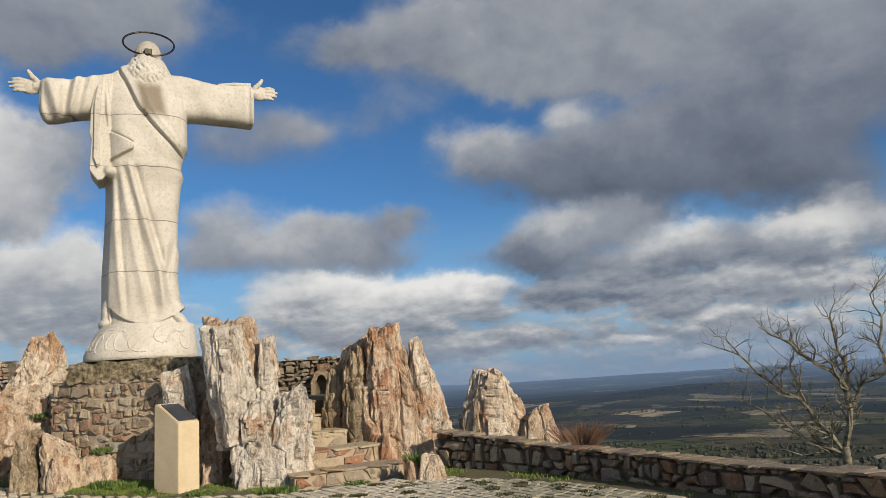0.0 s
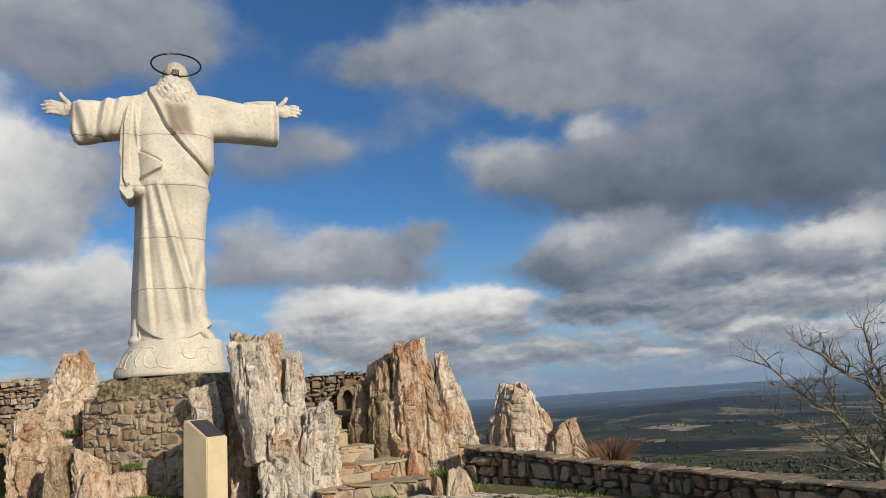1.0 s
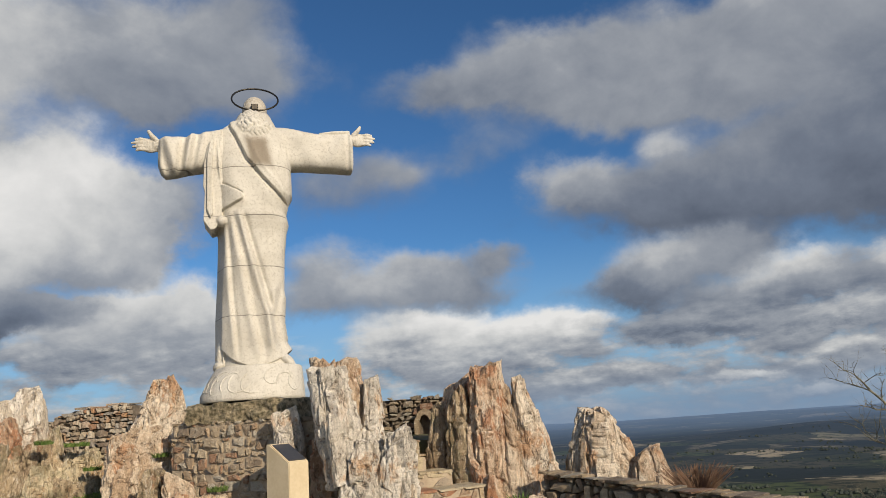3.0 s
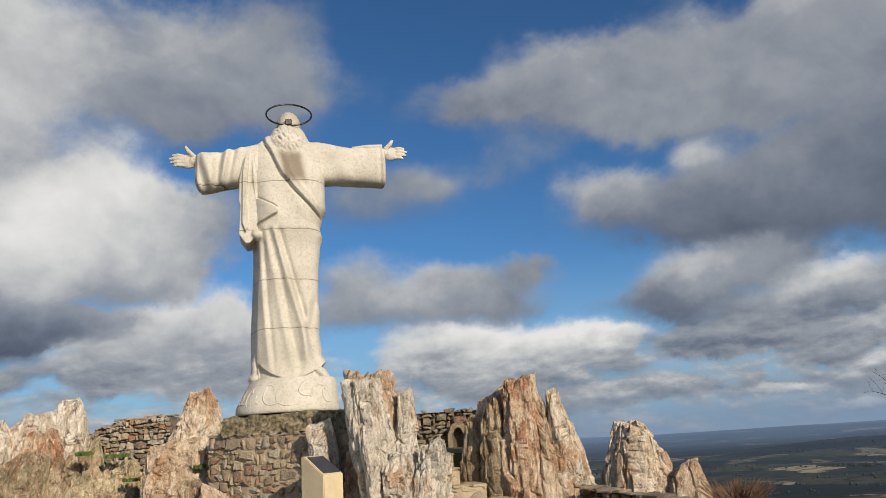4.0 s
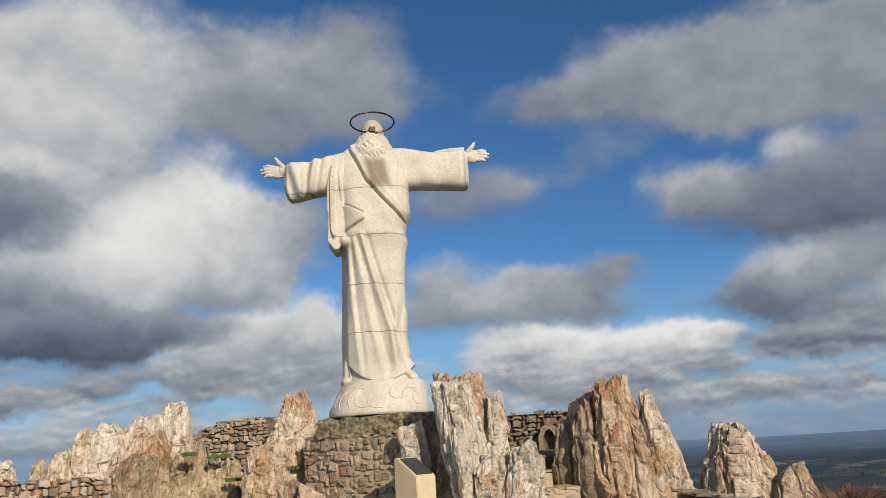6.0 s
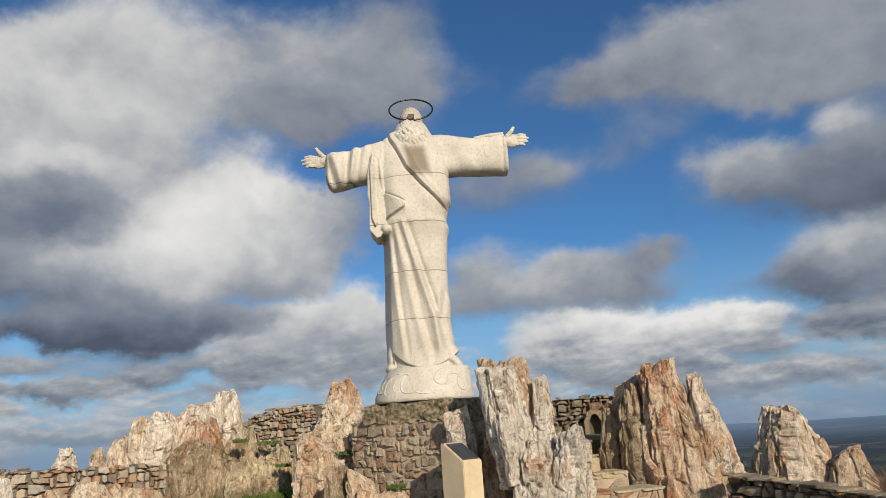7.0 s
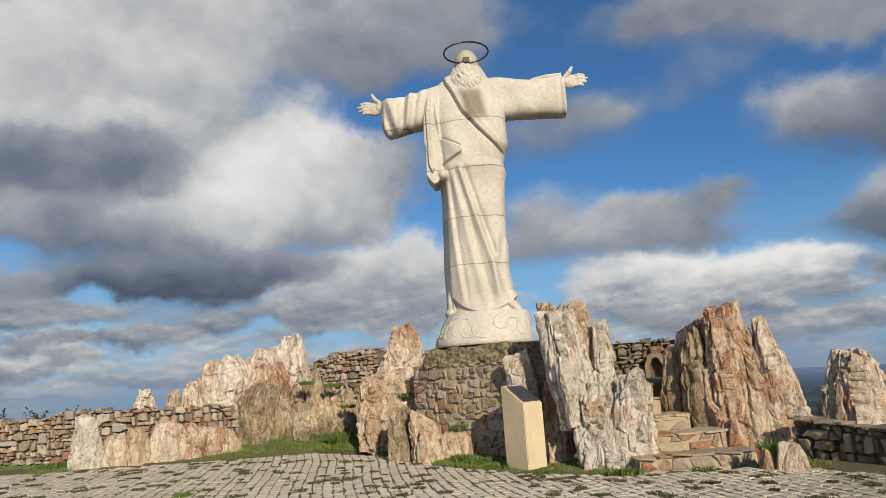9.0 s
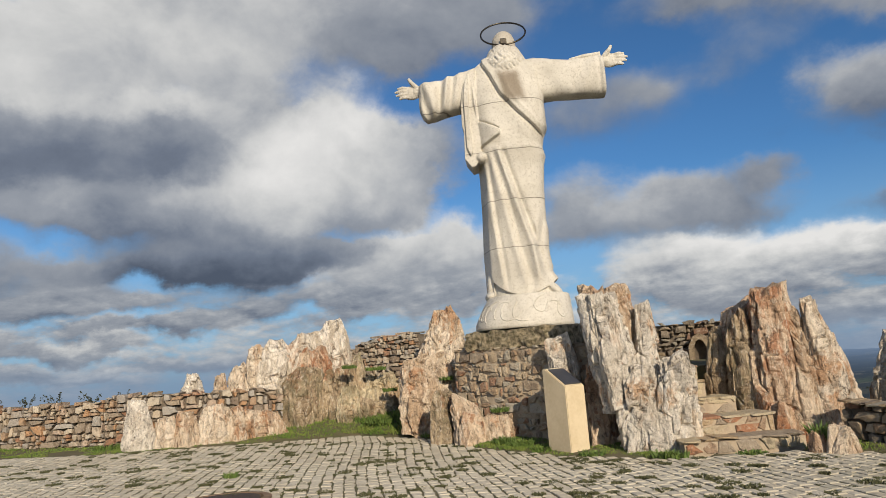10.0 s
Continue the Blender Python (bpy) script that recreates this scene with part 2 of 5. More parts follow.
def quartzite(name, pale, mid, rust, dark, rusty=0.5, lichen=0.3, moss=0.0, drawn=0.32):
    """Upright-bedded quartzite: pale faces, rust along the beds, dark cracks, grey lichen."""
    def build(n, at):
        at = world_at(n)
        beds = n.vec("MULTIPLY", at, (1.0, 1.0, drawn))
        bent = n.vec("ADD", beds, n.vec("MULTIPLY", n.vec("SUBTRACT", n.noise(at, 3.5, 5.0, 0.6, out=1), (0.5, 0.5, 0.5)), (0.30, 0.30, 0.22)))
        broad = n.noise(at, 1.6, 6.0, 0.65, 0.4)
        streak = n.noise(beds, 6.0, 10.0, 0.66, 0.5)
        grain = n.noise(at, 42.0, 6.0, 0.7)
        spots = n.noise(at, 10.0, 8.0, 0.68)
        vein = n.noise(beds, 17.0, 8.0, 0.66, 0.6)
        # angular breaks: each plate has a tone of its own
        plates = n.add("ShaderNodeTexVoronoi", Vector=bent, Scale=5.0)
        tone = n.add("ShaderNodeSeparateColor", Color=plates.outputs["Color"])
        colour = n.mix(n.span(n.math("MULTIPLY_ADD", tone.outputs[0], 0.25, n.math("MULTIPLY", streak, 0.8)), 0.40, 0.62), mid, pale)
        stain = n.math("ADD", broad, n.math("MULTIPLY_ADD", streak, 0.5, n.math("MULTIPLY", tone.outputs[1], 0.14)))
        colour = n.mix(n.math("MULTIPLY", n.span(stain, 0.94 - 0.3 * rusty, 1.08 - 0.3 * rusty), 0.85), colour, rust)
        colour = n.mix(n.math("MULTIPLY", n.span(n.noise(beds, 2.6, 8.0, 0.68, 0.3), 0.56, 0.66), 0.4 + 0.4 * rusty), colour, tuple(c * 0.75 for c in rust))
        colour = n.mix(n.math("MULTIPLY", n.span(spots, 0.57, 0.66), lichen), colour, (0.60, 0.585, 0.52))
        colour = n.mix(n.math("MULTIPLY", n.span(vein, 0.56, 0.64), 0.55), colour, (0.78, 0.74, 0.66))
        colour = n.mix(n.math("MULTIPLY", n.span(vein, 0.41, 0.33), 0.6), colour, dark)
        colour = n.mix(n.math("MULTIPLY", n.span(spots, 0.38, 0.30), 0.45), colour, dark)
        colour = n.mix(0.45, colour, n.ramp(grain, (0.3, (0.05, 0.045, 0.04)), (0.62, (0.72, 0.68, 0.6))), "SOFT_LIGHT")
        rind = n.noise(n.vec("MULTIPLY", bent, (1.0, 1.0, 1.3)), 11.0, 10.0, 0.76, 0.3)
        colour = n.mix(1.0, colour, n.ramp(rind, (0.36, (0.24, 0.20, 0.17)), (0.44, (0.94, 0.91, 0.88)), (0.55, (1.24, 1.21, 1.18))), "MULTIPLY")
        if moss:
            colour = n.mix(n.math("MULTIPLY", n.span(n.noise(at, 2.6, 8.0, 0.72), 0.47, 0.58), moss), colour, (0.11, 0.115, 0.05))
        height = n.math("MULTIPLY_ADD", n.math("ABSOLUTE", n.math("SUBTRACT", streak, 0.5)), -1.2, n.math("MULTIPLY", grain, 0.3))
        height = n.math("ADD", height, n.math("MULTIPLY_ADD", rind, 1.6, n.math("MULTIPLY", vein, 0.6)))
        for size, strength, seam in ((4.0, 2.6, 0.022), (13.0, 4.6, 0.03)):
            chips = n.add("ShaderNodeTexVoronoi", Vector=bent, Scale=size)
            lines = n.add("ShaderNodeTexVoronoi", Vector=bent, Scale=size)
            lines.feature = "DISTANCE_TO_EDGE"
            lean = n.vec("SUBTRACT", chips.outputs["Color"], (0.5, 0.5, 0.5))
            away = n.vec("SUBTRACT", bent, chips.outputs["Position"])
            height = n.math("ADD", height, n.math("MULTIPLY", n.vec("DOT_PRODUCT", away, lean, out=1), strength))
            gap = n.math("MULTIPLY", n.span(lines.outputs["Distance"], seam, 0.0), n.span(n.noise(at, size * 0.4, 5.0, 0.6), 0.50, 0.60))
            colour = n.mix(n.math("MULTIPLY", gap, 0.75 if size < 6 else 0.3), colour, dark)
            height = n.math("SUBTRACT", height, n.math("MULTIPLY", gap, 0.5))
        return colour, height, n.math("MULTIPLY_ADD", streak, 0.3, 0.6)
    return material(name, build, bump=0.9, reach=0.05)


def rubble(name, *tones, warm=1.0):
    """Wall stones, each with a tone of its own."""
    def build(n, at):
        at = world_at(n)
        own = n.add("ShaderNodeObjectInfo").outputs["Random"]
        steps = [(i / len(tones), tone) for i, tone in enumerate(tones)]
        colour = n.ramp(own, *steps)
        colour.node.color_ramp.interpolation = "CONSTANT"
        seed = n.vec("ADD", at, n.add("ShaderNodeCombineXYZ", X=n.math("MULTIPLY", own, 31.0), Y=0.0, Z=0.0).outputs[0])
        blot = n.noise(seed, 5.0, 6.0, 0.6, 0.5)
        grain = n.noise(at, 45.0, 5.0, 0.65)
        colour = n.mix(n.math("MULTIPLY", n.span(blot, 0.5, 0.68), 0.6), colour, (0.40, 0.33, 0.25))
        colour = n.mix(n.math("MULTIPLY", n.span(blot, 0.42, 0.30), 0.6), colour, (0.10, 0.085, 0.07))
        crust = n.noise(seed, 16.0, 8.0, 0.7)
        colour = n.mix(n.math("MULTIPLY", n.span(crust, 0.55, 0.64), 0.55), colour, (0.54, 0.51, 0.43))
        colour = n.mix(n.math("MULTIPLY", n.span(crust, 0.42, 0.34), 0.55), colour, (0.09, 0.075, 0.055))
        colour = n.mix(0.4, colour, n.ramp(grain, (0.3, (0.06, 0.05, 0.045)), (0.62, (0.6, 0.57, 0.5))), "SOFT_LIGHT")
        colour = n.mix(1.0, colour, (0.92, 0.90, 0.87), "MULTIPLY")
        return colour, n.math("ADD", n.math("ADD", blot, n.math("MULTIPLY", crust, 0.8)), n.math("MULTIPLY", grain, 0.4)), None
    return material(name, build, rough=0.88, bump=0.9, reach=0.04)


def plain(name, a, b, scale=6.0, rough=0.85, bump=0.4, metal=0.0, reach=0.01):
    def build(n, at):
        at = world_at(n)
        broad = n.noise(at, scale, 5.0, 0.6)
        grain = n.noise(at, scale * 9, 4.0, 0.6)
        colour = n.mix(n.span(n.math("MULTIPLY_ADD", grain, 0.35, n.math("MULTIPLY", broad, 0.65)), 0.36, 0.64), a, b)
        return colour, n.math("ADD", broad, n.math("MULTIPLY", grain, 0.5)), None
    return material(name, build, rough, bump, metal, reach)


def statue_stone():
    """Pale limestone blocks with weathered specks, thin bed joints and rain stains."""
    def build(n, at):
        z = n.add("ShaderNodeSeparateXYZ", Vector=at).outputs[2]
        x = n.add("ShaderNodeSeparateXYZ", Vector=at).outputs[0]
        broad = n.noise(at, 1.2, 6.0, 0.6, 0.3)
        rain = n.noise(n.vec("MULTIPLY", at, (1, 1, 0.12)), 5.0, 6.0, 0.6)
        speck = n.noise(at, 22.0, 9.0, 0.8)
        grain = n.noise(at, 60.0, 4.0, 0.6)
        colour = n.mix(n.span(broad, 0.35, 0.65), (0.54, 0.51, 0.44), (0.66, 0.63, 0.555))
        colour = n.mix(n.math("MULTIPLY", n.span(speck, 0.51, 0.60), 0.5), colour, (0.34, 0.305, 0.25))
        colour = n.mix(n.math("MULTIPLY", n.span(rain, 0.55, 0.72), 0.3), colour, (0.40, 0.36, 0.29))
        # brown rain stain below the nape
        near = n.math("MAXIMUM", n.math("ABSOLUTE", n.math("MULTIPLY_ADD", x, 4.6, n.math("MULTIPLY_ADD", z, 0.9, -4.65))), n.math("ABSOLUTE", n.math("MULTIPLY_ADD", z, 3.0, -14.2)))
        near = n.math("ADD", near, n.span(n.add("ShaderNodeSeparateXYZ", Vector=at).outputs[1], -0.2, 0.0, 0.0, 3.0))
        stain = n.math("MULTIPLY", n.span(n.math("ADD", near, n.math("MULTIPLY", speck, 1.2)), 1.85, 1.2), 0.8)
        colour = n.mix(stain, colour, (0.19, 0.145, 0.095))
        crown = n.math("MULTIPLY", n.span(n.math("ADD", z, n.math("MULTIPLY", speck, 0.5)), 5.75, 6.3), 0.5)
        colour = n.mix(crown, colour, (0.36, 0.31, 0.24))
        wave = n.math("MULTIPLY", n.math("SUBTRACT", n.noise(at, 3.0, 4.0, 0.6), 0.5), 0.05)
        joint = None
        for level in BED_JOINTS:
            gap = n.math("ABSOLUTE", n.math("SUBTRACT", n.math("ADD", z, wave), level))
            joint = gap if joint is None else n.math("MINIMUM", joint, gap)
        line = n.span(n.math("ADD", joint, n.math("MULTIPLY", grain, 0.006)), 0.012, 0.006)
        colour = n.mix(n.math("MULTIPLY", line, 0.7), colour, (0.12, 0.10, 0.08))
        height = n.math("ADD", n.math("MULTIPLY", speck, -1.0), n.math("MULTIPLY", grain, 0.3))
        height = n.math("ADD", height, n.math("MULTIPLY", n.noise(n.vec("MULTIPLY", at, (1, 1, 0.5)), 4.0, 5.0, 0.6), 1.0))
        height = n.math("SUBTRACT", height, n.math("MULTIPLY", line, 0.6))
        return colour, height, None
    return material("weathered limestone", build, rough=0.8, bump=0.8, reach=0.022)


BED_JOINTS = (1.54, 2.48, 3.46, 4.43)
LIMESTONE = statue_stone()
ROCK_GREY = quartzite("grey quartzite", (0.74, 0.71, 0.65), (0.57, 0.535, 0.475), (0.50, 0.33, 0.20), (0.10, 0.085, 0.07), 0.12, 0.5, 0.0, 0.5)
ROCK_RUST = quartzite("rusty quartzite", (0.66, 0.55, 0.43), (0.45, 0.31, 0.21), (0.40, 0.19, 0.10), (0.07, 0.05, 0.04), 0.52, 0.35)
ROCK_TAN = quartzite("tan quartzite", (0.65, 0.56, 0.45), (0.47, 0.36, 0.26), (0.44, 0.25, 0.14), (0.10, 0.07, 0.05), 0.34, 0.45)
ROCK_PALE = quartzite("pale quartzite", (0.73, 0.66, 0.56), (0.55, 0.46, 0.36), (0.50, 0.30, 0.17), (0.12, 0.09, 0.065), 0.26, 0.45)
ROCK_BROWN = quartzite("brown lichened quartzite", (0.46, 0.38, 0.27), (0.29, 0.225, 0.15), (0.30, 0.17, 0.10), (0.06, 0.048, 0.032), 0.30, 0.5, 0.42)
ROCK_MOSSY = quartzite("mossy cream quartzite", (0.62, 0.55, 0.40), (0.44, 0.36, 0.25), (0.42, 0.27, 0.15), (0.10, 0.08, 0.05), 0.2, 0.5, 0.42)
ROCK_WHITE = quartzite("white weathered quartzite", (0.76, 0.72, 0.65), (0.50, 0.45, 0.38), (0.46, 0.28, 0.17), (0.12, 0.10, 0.085), 0.16, 0.5)
STONE_WARM = rubble("warm wall stone", (0.42, 0.35, 0.27), (0.52, 0.46, 0.38), (0.38, 0.22, 0.14), (0.33, 0.28, 0.23), (0.56, 0.48, 0.38), (0.24, 0.19, 0.15), (0.44, 0.31, 0.21), (0.44, 0.42, 0.39), (0.36, 0.30, 0.24), (0.60, 0.54, 0.45), (0.50, 0.31, 0.18), (0.40, 0.37, 0.34), (0.52, 0.42, 0.34))
STONE_DULL = rubble("dull wall stone", (0.40, 0.33, 0.24), (0.33, 0.28, 0.22), (0.34, 0.21, 0.14), (0.46, 0.39, 0.30), (0.27, 0.22, 0.17), (0.44, 0.34, 0.24), (0.44, 0.41, 0.35), (0.36, 0.27, 0.19), (0.50, 0.43, 0.33))
STONE_STEP = rubble("step stone", (0.46, 0.36, 0.24), (0.38, 0.20, 0.12), (0.50, 0.44, 0.33), (0.34, 0.25, 0.18), (0.52, 0.45, 0.32), (0.36, 0.31, 0.25))
# brown stone with shade put into its tones: back wall, niche arch, capstones
STONE_SHADED = rubble("brown wall stone darkened for shade", (0.27, 0.22, 0.155), (0.23, 0.20, 0.16), (0.25, 0.15, 0.10), (0.34, 0.28, 0.20), (0.18, 0.15, 0.12), (0.29, 0.23, 0.155), (0.33, 0.31, 0.26))
STONE_LOW = rubble("brown low-wall stone", (0.30, 0.24, 0.17), (0.40, 0.33, 0.24), (0.27, 0.16, 0.10), (0.36, 0.32, 0.26), (0.22, 0.17, 0.13), (0.44, 0.38, 0.29), (0.33, 0.23, 0.15), (0.25, 0.22, 0.18))
LIME = plain("pale lime mortar", (0.33, 0.265, 0.19), (0.44, 0.36, 0.26), 7.0, 0.95, 0.7, reach=0.02)
RUST_RIM = plain("rust-brown iron rim", (0.26, 0.17, 0.10), (0.16, 0.10, 0.06), 12.0, 0.7, 0.3)
MORTAR = plain("earthy joint fill", (0.10, 0.08, 0.06), (0.19, 0.155, 0.115), 9.0, 0.95, 0.8, reach=0.03)
EARTH = plain("packed earth", (0.13, 0.105, 0.06), (0.085, 0.09, 0.035), 2.5, 0.95, 0.7, reach=0.03)
MOSSY = plain("mossy coarse stone", (0.56, 0.46, 0.30), (0.09, 0.08, 0.04), 15.0, 0.95, 1.0, reach=0.06)
SANDSTONE = plain("dressed cream sandstone", (0.56, 0.46, 0.30), (0.64, 0.54, 0.37), 2.2, 0.8, 0.15, reach=0.004)
PLAQUE = plain("dark slate plaque", (0.045, 0.047, 0.055), (0.065, 0.067, 0.075), 5.0, 0.35, 0.05, reach=0.002)
BRONZE = plain("dark oxidised metal", (0.10, 0.085, 0.06), (0.05, 0.045, 0.04), 12.0, 0.4, 0.2, 0.9)
IRON = plain("rusty cast iron", (0.12, 0.075, 0.05), (0.06, 0.045, 0.035), 9.0, 0.6, 0.4, 0.6)
GRASS = plain("winter grass", (0.085, 0.165, 0.022), (0.21, 0.255, 0.05), 3.0, 0.8, 0.0)
JOINT_MOSS = plain("dark joint moss", (0.055, 0.062, 0.025), (0.10, 0.10, 0.045), 9.0, 0.9, 0.0)
LEAF = plain("weed leaves", (0.055, 0.105, 0.018), (0.135, 0.195, 0.04), 9.0, 0.7, 0.0)
DRY_TWIG = plain("dry reddish twigs", (0.13, 0.07, 0.045), (0.20, 0.12, 0.07), 9.0, 0.9, 0.0)
BARK = plain("lichened grey bark", (0.07, 0.06, 0.045), (0.30, 0.28, 0.19), 14.0, 0.9, 0.6, reach=0.01)
DARK_LEAF = plain("dark shrub leaves", (0.02, 0.03, 0.02), (0.05, 0.055, 0.035), 20.0, 0.6, 0.0)
FAR_TREE = plain("distant dark oaks", (0.03, 0.042, 0.034), (0.05, 0.06, 0.045), 0.05, 0.95, 0.0)


def sett_stone():
    def build(n, at):
        at = world_at(n)
        own = n.add("ShaderNodeNewGeometry").outputs["Random Per Island"]
        broad = n.noise(at, 0.5, 4.0, 0.6)
        blot = n.noise(at, 14.0, 5.0, 0.6)
        grain = n.noise(at, 70.0, 4.0, 0.65)
        colour = n.ramp(own, (0.0, (0.47, 0.43, 0.33)), (0.35, (0.56, 0.51, 0.40)), (0.7, (0.62, 0.565, 0.45)), (1.0, (0.51, 0.45, 0.34)))
        colour = n.mix(n.math("MULTIPLY", n.span(broad, 0.42, 0.62), 0.3), colour, (0.42, 0.36, 0.26))
        colour = n.mix(n.math("MULTIPLY", n.span(blot, 0.52, 0.68), 0.45), colour, (0.26, 0.24, 0.17))
        damp = n.vec("LENGTH", n.vec("MULTIPLY", n.vec("SUBTRACT", at, (1.6, 9.6, 0)), (0.55, 0.55, 0)), out=1)
        damp = n.span(n.math("ADD", damp, n.math("MULTIPLY", blot, 1.2)), 1.9, 1.0)
        colour = n.mix(n.math("MULTIPLY", damp, 0.6), colour, (0.20, 0.20, 0.12))
        return colour, n.math("ADD", n.math("MULTIPLY", blot, 1.6), n.math("MULTIPLY", grain, 0.5)), None
    return material("granite setts", build, rough=0.8, bump=0.6, reach=0.015)


SETT = sett_stone()


def plain_of_fields():
    """The hill's slope and the wide plain below: scrub, pasture, ploughed fields, dark woods, with distance haze mixed
    into the colour.
    """
    def build(n, at):
        at = world_at(n)
        flat = n.vec("MULTIPLY", at, (1, 1, 0))
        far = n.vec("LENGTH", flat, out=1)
        bent = n.vec("ADD", flat, n.vec("MULTIPLY", n.noise(flat, 0.004, 4.0, 0.6, out=1), (160.0, 160.0, 0)))
        cells = n.add("ShaderNodeTexVoronoi", Vector=n.vec("MULTIPLY", bent, (1.0, 0.7, 0)), Scale=0.0115)
        pick = n.add("ShaderNodeSeparateColor", Color=cells.outputs["Color"]).outputs[0]
        woods = n.noise(n.vec("MULTIPLY", flat, (0.55, 1.0, 0)), 0.0032, 7.0, 0.62, 0.4)
        dots = n.noise(flat, 0.05, 5.0, 0.7)
        soil = n.ramp(pick, (0.0, (0.045, 0.052, 0.032)), (0.22, (0.10, 0.088, 0.05)), (0.40, (0.026, 0.033, 0.026)), (0.52, (0.42, 0.35, 0.23)), (0.62, (0.085, 0.105, 0.04)), (0.85, (0.032, 0.036, 0.03)), (0.95, (0.20, 0.175, 0.12)))
        soil = n.mix(n.math("MULTIPLY", n.span(woods, 0.47, 0.52), 0.9), soil, (0.018, 0.024, 0.024))
        soil = n.mix(n.math("MULTIPLY", n.span(dots, 0.50, 0.58), 0.85), soil, (0.018, 0.025, 0.018))
        slope = n.mix(n.span(n.noise(flat, 0.35, 6.0, 0.6), 0.4, 0.6), (0.07, 0.06, 0.037), (0.04, 0.045, 0.025))
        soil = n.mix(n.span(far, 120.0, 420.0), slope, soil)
        # air haze painted into the ground colour: bluer, then paler with distance
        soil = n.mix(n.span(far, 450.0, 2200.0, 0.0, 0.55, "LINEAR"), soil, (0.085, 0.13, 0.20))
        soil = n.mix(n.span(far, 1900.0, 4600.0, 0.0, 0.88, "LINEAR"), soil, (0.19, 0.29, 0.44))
        return soil, None, None
    mat = material("hillside and plain", build, rough=1.0)
    for node in mat.node_tree.nodes:
        if node.type == "BSDF_PRINCIPLED":
            node.inputs["Specular IOR Level"].default_value = 0.05
    return mat


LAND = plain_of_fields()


# ---- building helpers ----
def mesh_of(name, verts, faces, mat, smooth=False):
    me = bpy.data.meshes.new(name)
    me.from_pydata([tuple(v) for v in verts], [], faces)
    me.materials.append(mat)
    if smooth:
        me.polygons.foreach_set("use_smooth", [True] * len(me.polygons))
    me.update()
    return me


def mesh_from(name, bm, mat, smooth=False):
    bmesh.ops.recalc_face_normals(bm, faces=bm.faces)
    me = bpy.data.meshes.new(name)
    bm.to_mesh(me)
    bm.free()
    me.materials.append(mat)
    if smooth:
        me.polygons.foreach_set("use_smooth", [True] * len(me.polygons))
    return me


def part(name, data, parent, m=None, label=""):
    ob = new(name, data)
    ob.parent = parent
    if m is not None:
        ob.matrix_basis = m
    return tagged(ob, label)


def thing(name, m, label, category, group="", kind="", data=None):
    ob = new(name, data)
    ob.matrix_basis = m
    return tagged(ob, label, category, group, kind)


def lerp(a, b, t):
    return a + (b - a) * t


def table(rows, z):
    """Straight lines between rows of (z, value, ...)."""
    if z <= rows[0][0]:
        return rows[0][1:]
    for a, b in zip(rows, rows[1:]):
        if z <= b[0]:
            t = (z - a[0]) / (b[0] - a[0])
            return [lerp(p, q, t) for p, q in zip(a[1:], b[1:])]
    return rows[-1][1:]


def loft(bm, rings):
    """A closed skin over rings of points."""
    made = [[bm.verts.new(p) for p in ring] for ring in rings]
    for a, b in zip(made, made[1:]):
        for i in range(len(a)):
            j = (i + 1) % len(a)
            bm.faces.new((a[i], a[j], b[j], b[i]))
    for ring, flip in ((made[0], True), (made[-1], False)):
        mid = bm.verts.new(sum((v.co for v in ring), Vector()) / len(ring))
        for i in range(len(ring)):
            j = (i + 1) % len(ring)
            bm.faces.new((ring[j], ring[i], mid) if flip else (ring[i], ring[j], mid))


def tube(bm, path, radii, sides=8):
    """A round tube along points."""
    rings = []
    for i, p in enumerate(path):
        along = (path[min(i + 1, len(path) - 1)] - path[max(i - 1, 0)]).normalized()
        side = along.cross(Vector((0.31, 0.2, 0.93))).normalized()
        over = side.cross(along)
        rings.append([p + (side * math.cos(a) + over * math.sin(a)) * radii[i] for a in (2 * math.pi * k / sides for k in range(sides))])
    loft(bm, rings)


def oval(bm, at, radii, turn=(0, 0, 0), seg=20):
    m = Matrix.Translation(at) @ Euler(turn).to_matrix().to_4x4() @ Matrix.Diagonal((*radii, 1))
    bmesh.ops.create_uvsphere(bm, u_segments=seg, v_segments=seg // 2, radius=1, matrix=m)


def prism(bm, outline, y0, y1):
    """A slab with the outline in x and z."""
    front, back = [bm.verts.new((x, y0, z)) for x, z in outline], [bm.verts.new((x, y1, z)) for x, z in outline]
    bm.faces.new(front)
    bm.faces.new(back[::-1])
    for i in range(len(front)):
        j = (i + 1) % len(front)
        bm.faces.new((front[j], front[i], back[i], back[j]))


def sgn(v, e):
    return math.copysign(abs(v) ** e, v)


# ---- the land ----
def rise(x):
    """The paved yard climbs gently to the left."""
    return 0.025 * max(0.0, -x - 4.0)


